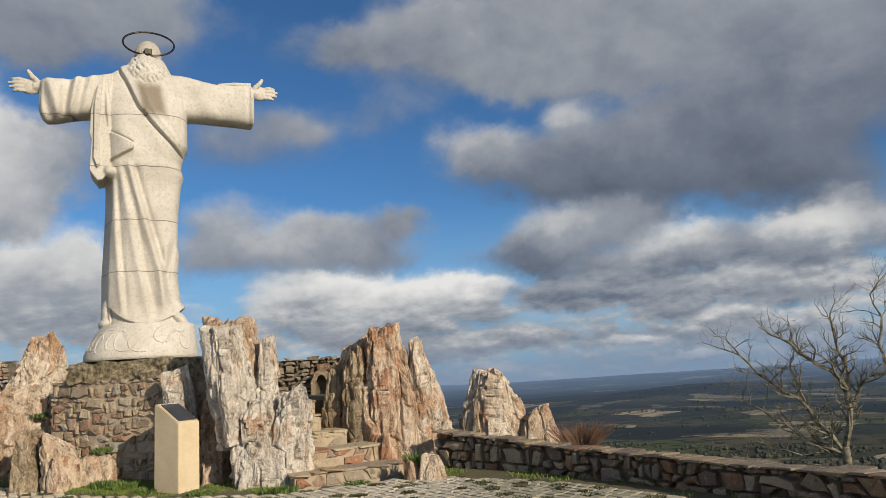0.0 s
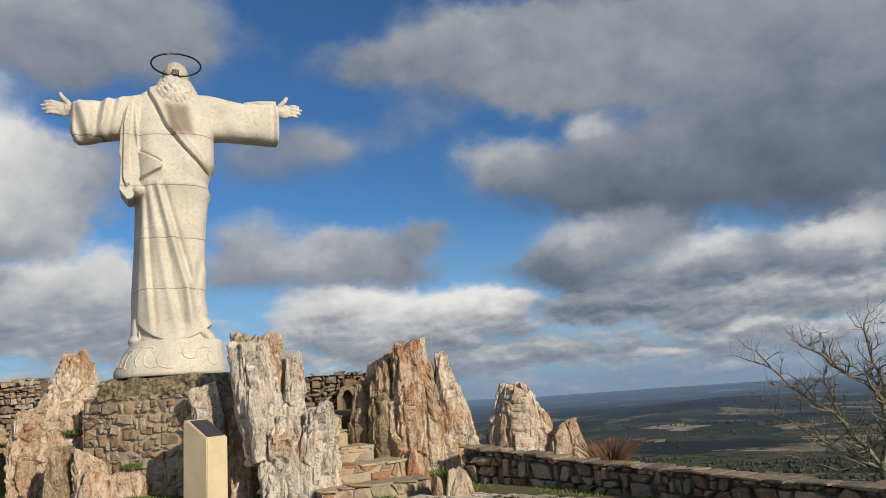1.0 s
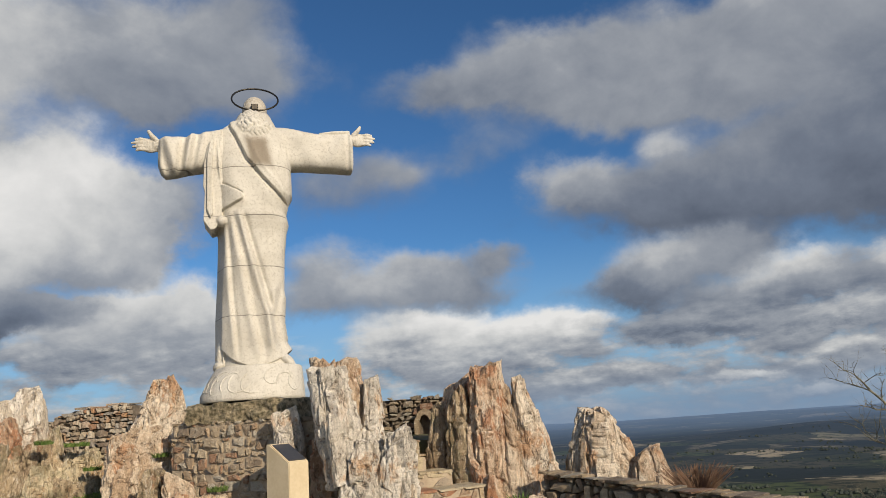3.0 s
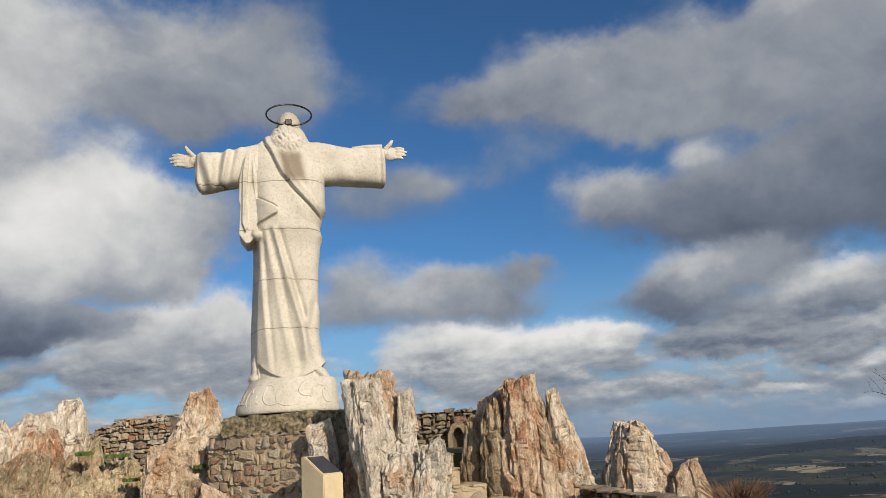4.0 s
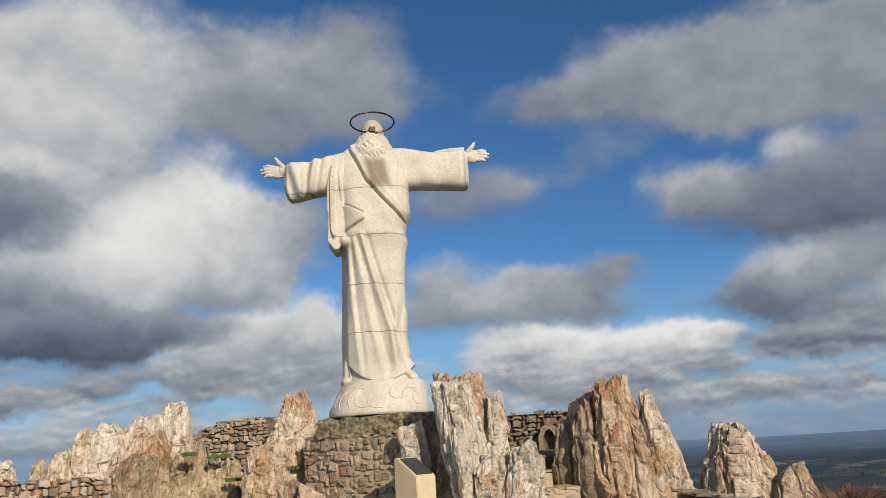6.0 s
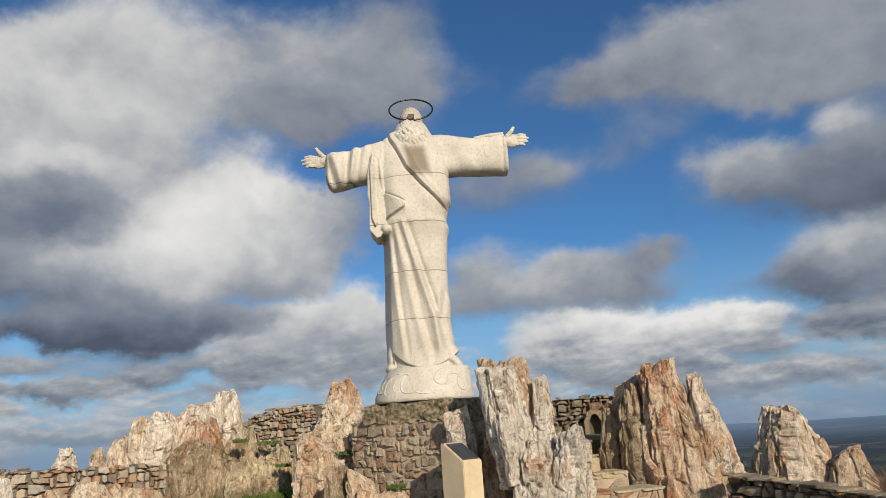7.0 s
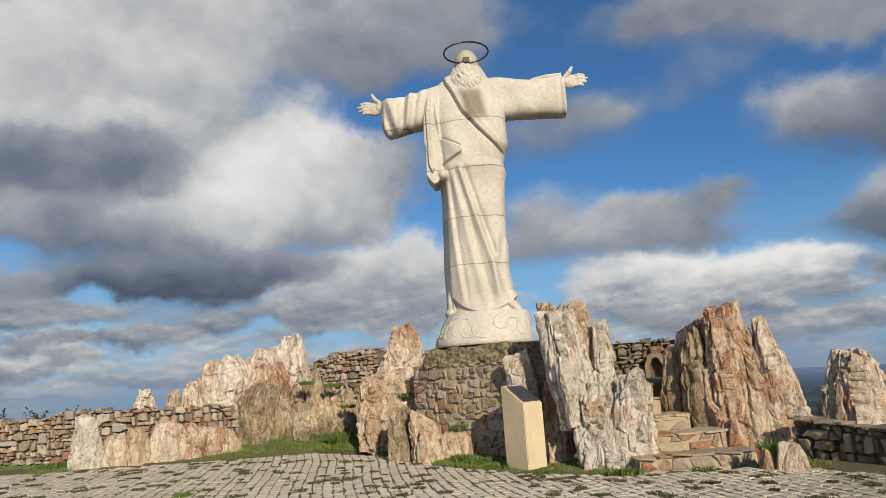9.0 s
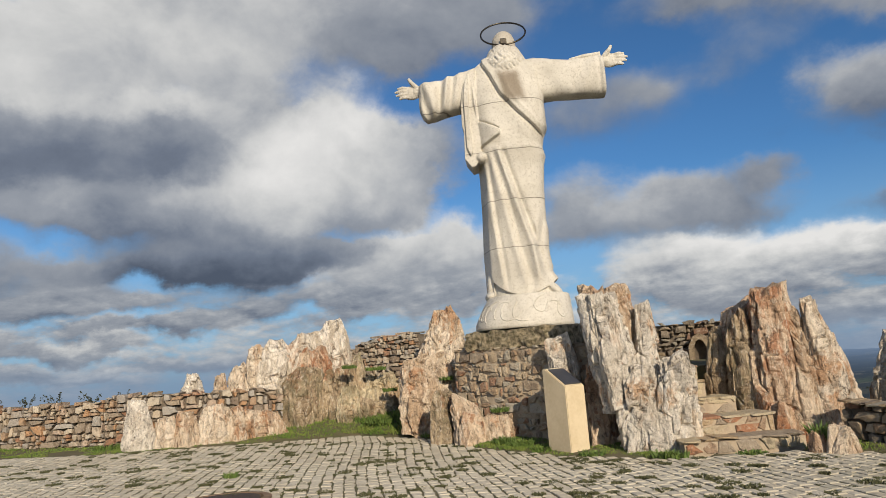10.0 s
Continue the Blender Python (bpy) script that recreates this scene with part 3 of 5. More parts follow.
def land(x, y):
    edge_right = table([(-30, 8.0), (0, 5.6), (6.4, 4.3), (8.1, 3.6), (9.0, 3.2), (10.4, 2.7), (14.5, 2.5)], y)[0]
    edge_back = table([(-30, 7.5), (-17, 11.3), (-13, 12.9), (-11, 17.5)], x)[0]
    r = math.hypot(x, y)
    out = max(x - edge_right, y - edge_back, r - 60.0, 0.0)
    drop = 0.34 * out
    z = -0.05 + rise(max(x, -22.0)) * max(0.0, 1 - out / 30) - 84.0 * (1 - math.exp(-drop / 84.0))
    away = min(1.0, max(0.0, (r - 500) / 900))
    z += away * 9.0 * noise.fractal(Vector((x * 0.0011, y * 0.0011, 3.1)), 0.9, 2.0, 4)
    hills = min(1.0, max(0.0, (r - 2200) / 1800))
    z += hills * 20.0 * max(0.0, 0.38 + noise.fractal(Vector((x * 0.00052, y * 0.0009, 7.7)), 0.8, 2.0, 3))
    z += 13.0 * math.exp(-((x - 1500) / 620) ** 2 - ((y - 3450) / 420) ** 2)
    # a wooded rise in the middle distance
    z += 20.0 * math.exp(-((x - 680) / 260) ** 2 - ((y - 1880) / 160) ** 2)
    return z


def build_land():
    radii = [0.0] + [0.9 * k for k in range(1, 26)]
    while radii[-1] < 4850:
        radii.append(radii[-1] * 1.075)
    radii[-1] = 4880.0
    spokes, verts, faces = 220, [(-4.0, 6.0, land(-4.0, 6.0))], []
    for r in radii[1:]:
        for k in range(spokes):
            a = 2 * math.pi * k / spokes
            x, y = -4.0 + r * math.cos(a), 6.0 + r * math.sin(a)
            verts.append((x, y, land(x, y)))
    for k in range(spokes):
        faces.append((0, 1 + k, 1 + (k + 1) % spokes))
    for ring in range(len(radii) - 2):
        a, b = 1 + ring * spokes, 1 + (ring + 1) * spokes
        for k in range(spokes):
            j = (k + 1) % spokes
            faces.append((a + k, b + k, b + j, a + j))
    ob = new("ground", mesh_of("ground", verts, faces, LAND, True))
    tagged(ob, "scrubby hilltop falling to a wide plain of fields and woods", "ground", kind="structure")


build_land()


def build_far_woods():
    """Oak clumps and hedges dotted over the nearer fields."""
    rng = random.Random(5)
    verts, faces = [], []
    while len(faces) < 60000:
        a, r = radians(rng.uniform(-40, 60)), 420 * math.exp(rng.random() * 1.5)
        x, y = r * math.sin(a), r * math.cos(a)
        if noise.fractal(Vector((x * 0.006, y * 0.009, 1.0)), 0.8, 2.0, 3) < 0.26:
            continue
        z, s = land(x, y), rng.uniform(1.0, 2.6)
        base = len(verts)
        for ring, (h, w) in enumerate(((0.0, 0.55), (0.45, 1.0), (0.9, 0.75), (1.25, 0.25))):
            for k in range(6):
                w2 = w * s * rng.uniform(0.7, 1.2)
                verts.append((x + w2 * math.cos(k * 1.047), y + w2 * math.sin(k * 1.047), z - 0.4 + h * s * rng.uniform(0.85, 1.15)))
        for ring in range(3):
            for k in range(6):
                i, j = base + ring * 6 + k, base + ring * 6 + (k + 1) % 6
                faces.append((i, j, j + 6, i + 6))
        faces.append(tuple(base + 18 + k for k in range(6)))
    ob = new("woodland", mesh_of("woodland", verts, faces, FAR_TREE))
    tagged(ob, "scattered dark evergreen oaks on the far fields", "trees", kind="stuff")


build_far_woods()

# ---- stones for walls ----
def coursed_cells(w, h, tall, rng, merge=0.25):
    """Cuts a face into uneven courses of flat stones."""
    lines, z = [0.0], 0.0
    while z < h - tall[0] * 0.6:
        z += rng.uniform(*tall)
        z = h if h - z < tall[0] * 0.8 else z
        lines.append(z)
    lines[-1] = h
    shift = rng.uniform(0, 50)
    def level(i, x):
        if i in (0, len(lines) - 1):
            return lines[i]
        return lines[i] + 0.55 * tall[0] * noise.noise(Vector((x * 1.7, i * 7.7 + shift, 0))) + 0.3 * tall[0] * noise.noise(Vector((x * 7, i * 3.3 + shift, 5)))
    made, taken = [], [[] for _ in range(len(lines) + 1)]
    for i in range(len(lines) - 1):
        high, x, lean = lines[i + 1] - lines[i], 0.0, 0.0
        while x < w - 1e-6:
            held = [b for a, b in taken[i] if a - 1e-6 <= x < b - 1e-6]
            if held:
                x, lean = held[0], 0.0
                continue
            stop = min([a for a, b in taken[i] if a > x] + [w])
            end = x + max(0.05, high) * rng.choice((0.9, 1.3, 1.8, 2.4, 3.0, 4.0)) * rng.uniform(0.8, 1.3)
            end = stop if stop - end < high * 0.7 else end
            tip = 0.0 if end == stop else rng.uniform(-0.6, 0.6) * high
            above = i + 1
            if rng.random() < merge and i + 2 < len(lines) and end - x < 0.5 and not any(a < end and b > x for a, b in taken[i + 1]):
                above = i + 2
                taken[i + 1].append((x, end))
                tip = 0.0
            mid = lerp(x, end, rng.uniform(0.3, 0.7))
            shape = [(x - lean, level(i, x)), (mid, level(i, mid)), (end - tip, level(i, end)), (end + tip, level(above, end)), (mid, level(above, mid)), (x + lean, level(above, x))]
            for corner, below in ((0, 5), (2, 3), (3, 2), (5, 0)):
                if rng.random() < 0.65:
                    shape[corner] = (lerp(shape[corner][0], mid, rng.uniform(0.05, 0.5)), lerp(shape[corner][1], shape[below][1], rng.uniform(0.0, 0.3)))
            made.append([(px + rng.uniform(-0.008, 0.008), pz + rng.uniform(-0.007, 0.007) * (0 < pz < h - 1e-6)) for px, pz in shape])
            x, lean = end, tip
    return made


def stone_from(outline, deep, gap, rng, mat, bulge=0.015):
    """A wall stone with that face (x, z), which looks towards -y; its place is the middle of the face."""
    n = len(outline)
    mx, mz = sum(p[0] for p in outline) / n, sum(p[1] for p in outline) / n
    size = max(0.02, min(max(p[0] for p in outline) - min(p[0] for p in outline), max(p[1] for p in outline) - min(p[1] for p in outline)))
    # chipped corners and bowed edges
    edge = []
    for a, b in zip(outline, outline[1:] + outline[:1]):
        edge.append(a)
        long = math.hypot(b[0] - a[0], b[1] - a[1])
        if long > 0.05 and len(outline) + len(edge) < 16:
            t, off = rng.uniform(0.35, 0.65), rng.uniform(-0.09, 0.02) * long
            edge.append((lerp(a[0], b[0], t) - (b[1] - a[1]) / long * off * -1, lerp(a[1], b[1], t) + (b[0] - a[0]) / long * off * -1))
    n = len(edge)
    rings = []
    tilt = (rng.uniform(-0.10, 0.10), rng.uniform(-0.12, 0.12))
    for y, inset in ((deep, gap), (0.012, gap), (0.0, gap + 0.007)):
        s = max(0.3, 1 - 2 * inset / size)
        rings.append([((x - mx) * s, y + (rng.uniform(-0.007, 0.007) + (x - mx) * tilt[0] + (z - mz) * tilt[1] if y < deep else 0), (z - mz) * s) for x, z in edge])
    verts = [p for ring in rings for p in ring] + [(rng.uniform(-0.2, 0.2) * size, -bulge * rng.uniform(-0.3, 1.0), rng.uniform(-0.2, 0.2) * size)]
    faces = []
    for ring in range(2):
        for k in range(n):
            j = (k + 1) % n
            faces.append((ring * n + k, ring * n + j, ring * n + n + j, ring * n + n + k))
    faces += [(2 * n + k, 2 * n + (k + 1) % n, 3 * n) for k in range(n)]
    return mesh_of("stone", verts, faces, mat), mx, mz


def slab_mesh(seed, mat):
    """A flat-bedded unit slab for copings and treads."""
    rng = random.Random(seed)
    bm = bmesh.new()
    bmesh.ops.create_cube(bm, size=1)
    bmesh.ops.bevel(bm, geom=bm.edges[:], offset=0.06, segments=1, affect="EDGES")
    for v in bm.verts:
        v.co += Vector((rng.uniform(-0.04, 0.04), rng.uniform(-0.04, 0.04), rng.uniform(-0.07, 0.07)))
    return mesh_from("stone", bm, mat)


CAP_SLABS = [slab_mesh(90 + i, STONE_SHADED) for i in range(8)]
STEP_SLABS = [slab_mesh(70 + i, STONE_STEP) for i in range(8)]


def box_between(bm, p, q, normal, z0, z1p, z1q, thick, inset):
    """A wall's core behind its stones."""
    v = []
    for point, top in ((p, z1p), (q, z1q)):
        for off in (-inset, -thick):
            for z in (z0, top):
                v.append(bm.verts.new((point[0] + normal[0] * off, point[1] + normal[1] * off, z)))
    a, b, c, d, e, f, g, h = v
    for face in ((a, b, f, e), (c, g, h, d), (b, d, h, f), (a, e, g, c), (a, c, d, b), (e, f, h, g)):
        bm.faces.new(face)


def rubble_wall(name, label, points, mat, courses, thick=0.5, seed=1, coping=0.0, gap=0.008, proud=0.03, ragged=0.0, fill=None, recess=0.085, merge=0.25):
    """points: (x, y, foot, top) along the wall; the faced side looks at the yard."""
    rng = random.Random(seed)
    core = bmesh.new()
    wall = new(name)
    (x0, y0, f0, t0), (x1, y1, f1, t1) = points[:2]
    if (y1 - y0) * (-3 - (x0 + x1) / 2) - (x1 - x0) * (4 - (y0 + y1) / 2) < 0:
        points = points[::-1]
    runs, far = [], 0.0
    for (x0, y0, f0, t0), (x1, y1, f1, t1) in zip(points, points[1:]):
        long = math.hypot(x1 - x0, y1 - y0)
        dx, dy = (x1 - x0) / long, (y1 - y0) / long
        runs.append((far, long, x0, y0, x1, y1, f0, t0 - coping, f1, t1 - coping, dy, -dx, math.degrees(math.atan2(dy, dx))))
        box_between(core, (x0, y0), (x1, y1), (dy, -dx), min(f0, f1) - 0.28, t0 - coping - 0.04, t1 - coping - 0.04, thick, recess)
        far += long
    def run_at(s):
        for run in runs:
            if s <= run[0] + run[1]:
                break
        return run, min(1.0, max(0.0, (s - run[0]) / run[1]))
    def ends_at(s):
        run, u = run_at(s)
        return lerp(run[6], run[8], u) - 0.08, lerp(run[7], run[9], u)
    tall = sum(p[3] - p[2] for p in points) / len(points) - coping + 0.08
    for shape in coursed_cells(far, tall, courses, rng, merge):
        high = max(z for x, z in shape) > tall - 0.02
        up = rng.uniform(-ragged, ragged) if high else 0.0
        foot, top = ends_at(sum(x for x, z in shape) / len(shape))
        shape = [(x, (z + (up if z > tall - 0.02 else 0.0)) * (top - foot) / tall) for x, z in shape]
        data, mx, mz = stone_from(shape, 0.16 if not high else min(thick, 0.4), gap * rng.uniform(0.5, 2.2), rng, mat, 0.02)
        out = proud * rng.uniform(0.0, 1.6)
        run, u = run_at(mx)
        part("stone", data, wall, pose(lerp(run[2], run[4], u) + run[10] * out, lerp(run[3], run[5], u) + run[11] * out, foot + mz, rng.uniform(-5, 5), rng.uniform(-5, 5), run[12] + rng.uniform(-7, 7)))
    x = 0.0
    while coping and x < far - 0.02:
        w = min(rng.choice((0.09, 0.14, 0.2, 0.3)) * rng.uniform(0.8, 1.2), far - x)
        run, u = run_at(x + w / 2)
        high = coping * rng.uniform(0.6, 1.5)
        m = pose(lerp(run[2], run[4], u) - run[10] * (thick / 2 - 0.04), lerp(run[3], run[5], u) - run[11] * (thick / 2 - 0.04), lerp(run[7], run[9], u) + high / 2,
                 rng.uniform(-4, 4), rng.uniform(-4, 4), run[12] + rng.uniform(-10, 10))
        part("stone", rng.choice(CAP_SLABS), wall, m @ Matrix.Diagonal((w - 0.006, thick + rng.uniform(-0.03, 0.07), high, 1)))
        x += w
    part("core", mesh_from("core", core, fill or MORTAR), wall)
    return tagged(wall, label, "stone wall", kind="structure")


# ---- paving of granite setts in wavy rows ----
YARD = [(-21, 6.2), (-15.2, 8.6), (-13.55, 9.4), (-11.4, 11.3), (-9.6, 13.0), (-7.7, 12.65), (-5.8, 11.35), (-4.2, 10.75), (-2.6, 10.5),
        (-0.9, 11.2), (0.0, 11.0), (1.15, 10.1), (2.2, 8.7), (2.75, 7.8), (3.3, 6.4), (4.2, 2), (4.2, -3), (-21, -3)]
ROW_WAY = Vector((-0.572, 0.820))
ROW_SIDE = Vector((0.820, 0.572))


def inside(x, y, outline):
    hit = False
    for (x0, y0), (x1, y1) in zip(outline, outline[1:] + outline[:1]):
        if (y0 > y) != (y1 > y) and x < x0 + (y - y0) / (y1 - y0) * (x1 - x0):
            hit = not hit
    return hit


def sett_corners(u, v, long, wide, rng):
    """Bottom, shoulder and top corners of one sett."""
    out = []
    tilt = [rng.uniform(-0.004, 0.004) for _ in range(4)]
    bend = [rng.uniform(-0.016, 0.016) for _ in range(8)]
    for inset, z in ((0.0, -0.04), (0.0, 0.015), (0.009, 0.020)):
        for k, (a, b) in enumerate(((-1, -1), (1, -1), (1, 1), (-1, 1))):
            p = ROW_WAY * (u + a * (long / 2 - inset) + bend[k]) + ROW_SIDE * (v + b * (wide / 2 - inset) + bend[k + 4])
            out.append((p.x, p.y, rise(p.x) + z + (tilt[k] if z > 0 else 0)))
    return out


SETT_FACES = [(0, 1, 5, 4), (1, 2, 6, 5), (2, 3, 7, 6), (3, 0, 4, 7), (4, 5, 9, 8), (5, 6, 10, 9), (6, 7, 11, 10), (7, 4, 8, 11), (8, 9, 10, 11)]


def build_paving():
    rng = random.Random(3)
    verts, faces, near = [], [], []
    step = 0.152
    for row in range(-130, 150):
        v = row * step
        u = -16 + rng.uniform(0, 0.3)
        while u < 26:
            long = rng.uniform(0.15, 0.27)
            wave = 0.05 * math.sin(u * 0.9 + 1.3) + 0.03 * noise.noise(Vector((u * 0.8, v * 0.3, 0)))
            p = ROW_WAY * (u + long / 2) + ROW_SIDE * (v + wave)
            if inside(p.x, p.y, YARD) and (p.x + 6.98) ** 2 + (p.y - 6.52) ** 2 > 0.37:
                c = sett_corners(u + long / 2, v + wave, long - rng.uniform(0.018, 0.04), step - rng.uniform(0.02, 0.034), rng)
                if -5.6 < p.x < -0.4 and 7.4 < p.y < 9.6 and len(near) < 295:
                    near.append((p, c))
                else:
                    b = len(verts)
                    verts += c
                    faces += [tuple(b + i for i in f) for f in SETT_FACES]
            u += long
    bed_verts, bed_faces = [], []
    for i in range(-44, 10):
        for j in range(-6, 28):
            x, y = i * 0.5, j * 0.5
            if inside(x + 0.25, y + 0.25, YARD):
                b = len(bed_verts)
                bed_verts += [(px, py, rise(px) + 0.007) for px, py in ((x, y), (x + 0.5, y), (x + 0.5, y + 0.5), (x, y + 0.5))]
                bed_faces.append((b, b + 1, b + 2, b + 3))
    bed = mesh_of("paving", bed_verts, bed_faces, EARTH)
    paving = new("paving", bed)
    tagged(paving, "yard paved with worn granite setts in wavy rows", "paving", kind="structure")
    tagged(part("setts", mesh_of("setts", verts, faces, SETT), paving), kind="stuff")
    for p, c in near:
        part("sett", mesh_of("sett", [(x - p.x, y - p.y, z) for x, y, z in c], SETT_FACES, SETT), paving, pose(p.x, p.y, 0))


# ---- the statue, seen from behind ----
def build_statue():
    bm = bmesh.new()
    # robe: height, left, right, half depth
    robe = [(0.55, -0.66, 0.78, 0.54), (0.7, -0.66, 0.68, 0.50), (0.95, -0.66, 0.59, 0.48), (1.13, -0.66, 0.60, 0.47), (1.44, -0.66, 0.555, 0.46), (1.9, -0.65, 0.575, 0.45), (2.06, -0.65, 0.55, 0.45), (2.7, -0.62, 0.565, 0.44),
            (3.2, -0.60, 0.61, 0.45), (3.36, -0.61, 0.655, 0.48), (3.55, -0.63, 0.61, 0.48), (3.78, -0.65, 0.66, 0.50), (3.92, -0.66, 0.73, 0.51), (4.5, -0.76, 0.72, 0.50), (5.0, -0.78, 0.68, 0.42), (5.25, -0.72, 0.56, 0.34), (5.45, -0.50, 0.40, 0.25), (5.55, -0.25, 0.25, 0.16)]

    def step(v, w):
        """0 below, 1 above, over a width w."""
        v = min(1.0, max(0.0, v / w + 0.5))
        return v * v * (3 - 2 * v)

    def drape(x, z):
        """How far the cloth stands out from the back."""
        push = 0.0
        # folds of the skirt running down to the right: lit crest, then a soft hollow
        for rows, w, d in (([(0.9, 0.36), (1.6, 0.27), (2.25, 0.09), (2.9, -0.09), (3.48, -0.24)], 0.075, 0.085),
                           ([(0.9, 0.10), (1.63, -0.07), (2.62, -0.23), (3.47, -0.41)], 0.08, 0.05),
                           ([(0.75, 0.47), (1.5, 0.33), (2.1, 0.42)], 0.07, 0.05),
                           ([(0.9, -0.34), (2.0, -0.44), (3.3, -0.52)], 0.06, 0.045)):
            low, high = rows[0][0], rows[-1][0]
            if low - 0.2 < z < high + 0.1:
                fade = min(1.0, (z - low + 0.2) * 3, (high + 0.1 - z) * 5)
                q = (x - table(rows, z)[0]) / w
                push += fade * d * (math.exp(-(q + 0.7) ** 2) - 0.75 * math.exp(-((q - 0.7) * 1.3) ** 2))
        # the mantle across the back, its edge falling from the nape to the hip
        if z > 3.66:
            edge = table([(3.66, 0.70), (3.78, 0.58), (4.19, 0.19), (4.59, -0.13), (5.08, -0.33), (5.3, -0.44), (5.6, -0.5)], z)[0]
            push += 0.085 * step(x - edge, 0.025)
            push -= 0.055 * math.exp(-((x - edge + 0.025) / 0.022) ** 2)
            push += 0.022 * math.exp(-((x - edge - 0.10 - 0.1 * (z - 3.7)) / 0.05) ** 2)
        # long soft pulls under the arm
        if 3.5 < z < 4.5:
            push += 0.012 * math.sin((x + 0.55 * z) * 11) * min(1.0, (z - 3.5) * 4, (4.5 - z) * 3)
        # the mantle's other end: a folded corner lying on the back
        top = table([(-0.63, 4.13), (-0.22, 3.88), (-0.20, 3.82)], x)[0] if x > -0.63 else 5.4
        low = table([(-0.80, 3.53), (-0.74, 3.55), (-0.50, 3.63), (-0.22, 3.76), (-0.20, 3.82)], x)[0]
        cut = table([(3.5, -0.62), (4.13, -0.625), (4.73, -0.655), (5.25, -0.69)], z)[0]
        if x < -0.2:
            flap = step(top - z, 0.02) * step(z - low, 0.02)
            push += 0.10 * flap
            push -= 0.07 * math.exp(-((z - top - 0.022) / 0.02) ** 2) * (x > -0.64)
            if z > 4.1:
                push -= 0.06 * math.exp(-((x - cut - 0.02) / 0.018) ** 2)
        # the girdled waist
        if 3.40 < z < 3.62 and x > -0.7:
            push += 0.03 * math.exp(-((z - 3.5) / 0.08) ** 2)
        return push

    rings = []
    z = 0.70
    while z < 5.56:
        left, right, deep = table(robe, z)
        mid, half = (left + right) / 2, (right - left) / 2
        ring = []
        for k in range(280):
            a = 2 * math.pi * k / 280
            x, y = mid + half * sgn(math.cos(a), 0.72), deep * sgn(math.sin(a), 0.78)
            if y < 0:
                y -= drape(x, z) * min(1.0, -y / deep * 1.6)
            if x < mid and z < 3.2:
                x += 0.05 * math.exp(-((y + 0.1) / 0.1) ** 2)
            dip = max(0.0, 1 - (z - 0.70) / 0.5)
            ring.append(Vector((x, y, z + dip * (0.30 * abs((x - mid) / half) ** 2.2 - 0.08 + (0.1 if x < mid else 0) * abs((x - mid) / half) ** 3))))
        rings.append(ring)
        z += 0.02
    loft(bm, rings)
    # under-robe, trailing cloth and foot
    loft(bm, [[Vector((lerp(l, r, 0.5) + (r - l) / 2 * sgn(math.cos(a), 0.8), d * sgn(math.sin(a), 0.8), z)) for a in (2 * math.pi * k / 60 for k in range(60))]
              for z, l, r, d in ((0.56, -0.62, 0.80, 0.5), (0.66, -0.60, 0.72, 0.46), (0.85, -0.60, 0.58, 0.42), (1.4, -0.60, 0.5, 0.40))])
    oval(bm, (-0.64, -0.04, 0.66), (0.13, 0.24, 0.10), (0, -0.4, 0))
    oval(bm, (-0.62, 0.0, 0.90), (0.10, 0.22, 0.30), (0, 0.12, 0))
    oval(bm, (0.56, -0.2, 0.70), (0.20, 0.26, 0.11), (0, 0.75, 0))
    # side pleat that falls away below the hanging mantle, out of the sun
    loft(bm, [[Vector((x, y, z)) for x, y in ((-0.56, -0.28), (edge + 0.05, -0.20), (edge - 0.075, 0.22), (-0.56, 0.30))] for z, edge in ((0.66, -0.62), (0.9, -0.66), (1.5, -0.665), (2.35, -0.63), (3.1, -0.62), (3.4, -0.64))])
    # the mantle's end hanging from the shoulder
    prism(bm, [(-0.70, 5.2), (-0.60, 5.24), (-0.60, 4.6), (-0.60, 3.42), (-0.72, 3.22), (-0.80, 3.20), (-0.93, 3.38), (-0.91, 3.95), (-0.94, 4.06), (-0.93, 4.5), (-0.86, 4.9)], -0.37, 0.25)
    prism(bm, [(-0.82, 4.95), (-0.74, 5.15), (-0.79, 4.2), (-0.76, 3.5), (-0.80, 3.42), (-0.87, 3.6), (-0.87, 4.6)], -0.43, -0.2)
    oval(bm, (-0.60, -0.30, 3.38), (0.12, 0.16, 0.11), (0, 0.35, 0))

    # sleeves: along x, top, bottom, half depth
    def sleeve(rows, folds):
        made = []
        for x, top, low, deep in rows:
            mid, half, ring = (top + low) / 2, (top - low) / 2, []
            for k in range(72):
                a = 2 * math.pi * k / 72
                y, z = deep * sgn(math.cos(a), 0.7), mid + half * sgn(math.sin(a), 0.62)
                if y < 0:
                    for x0, lean, w, d in folds:
                        q = (x - x0 - lean * (z - 4.7)) / w
                        y -= d * (math.exp(-q * q) - 0.8 * math.exp(-(q + 1.7) ** 2)) * min(1.0, -y / deep * 1.5)
                ring.append(Vector((x, y, z)))
            made.append(ring)
        loft(bm, made)
    right = [(0.2, 5.42, 4.55, 0.3), (0.6, 5.42, 4.52, 0.33), (0.95, 5.35, 4.54, 0.31), (1.3, 5.30, 4.52, 0.30), (1.65, 5.31, 4.51, 0.30), (1.9, 5.33, 4.49, 0.29), (1.95, 5.30, 4.50, 0.27), (1.97, 5.22, 4.56, 0.22)]
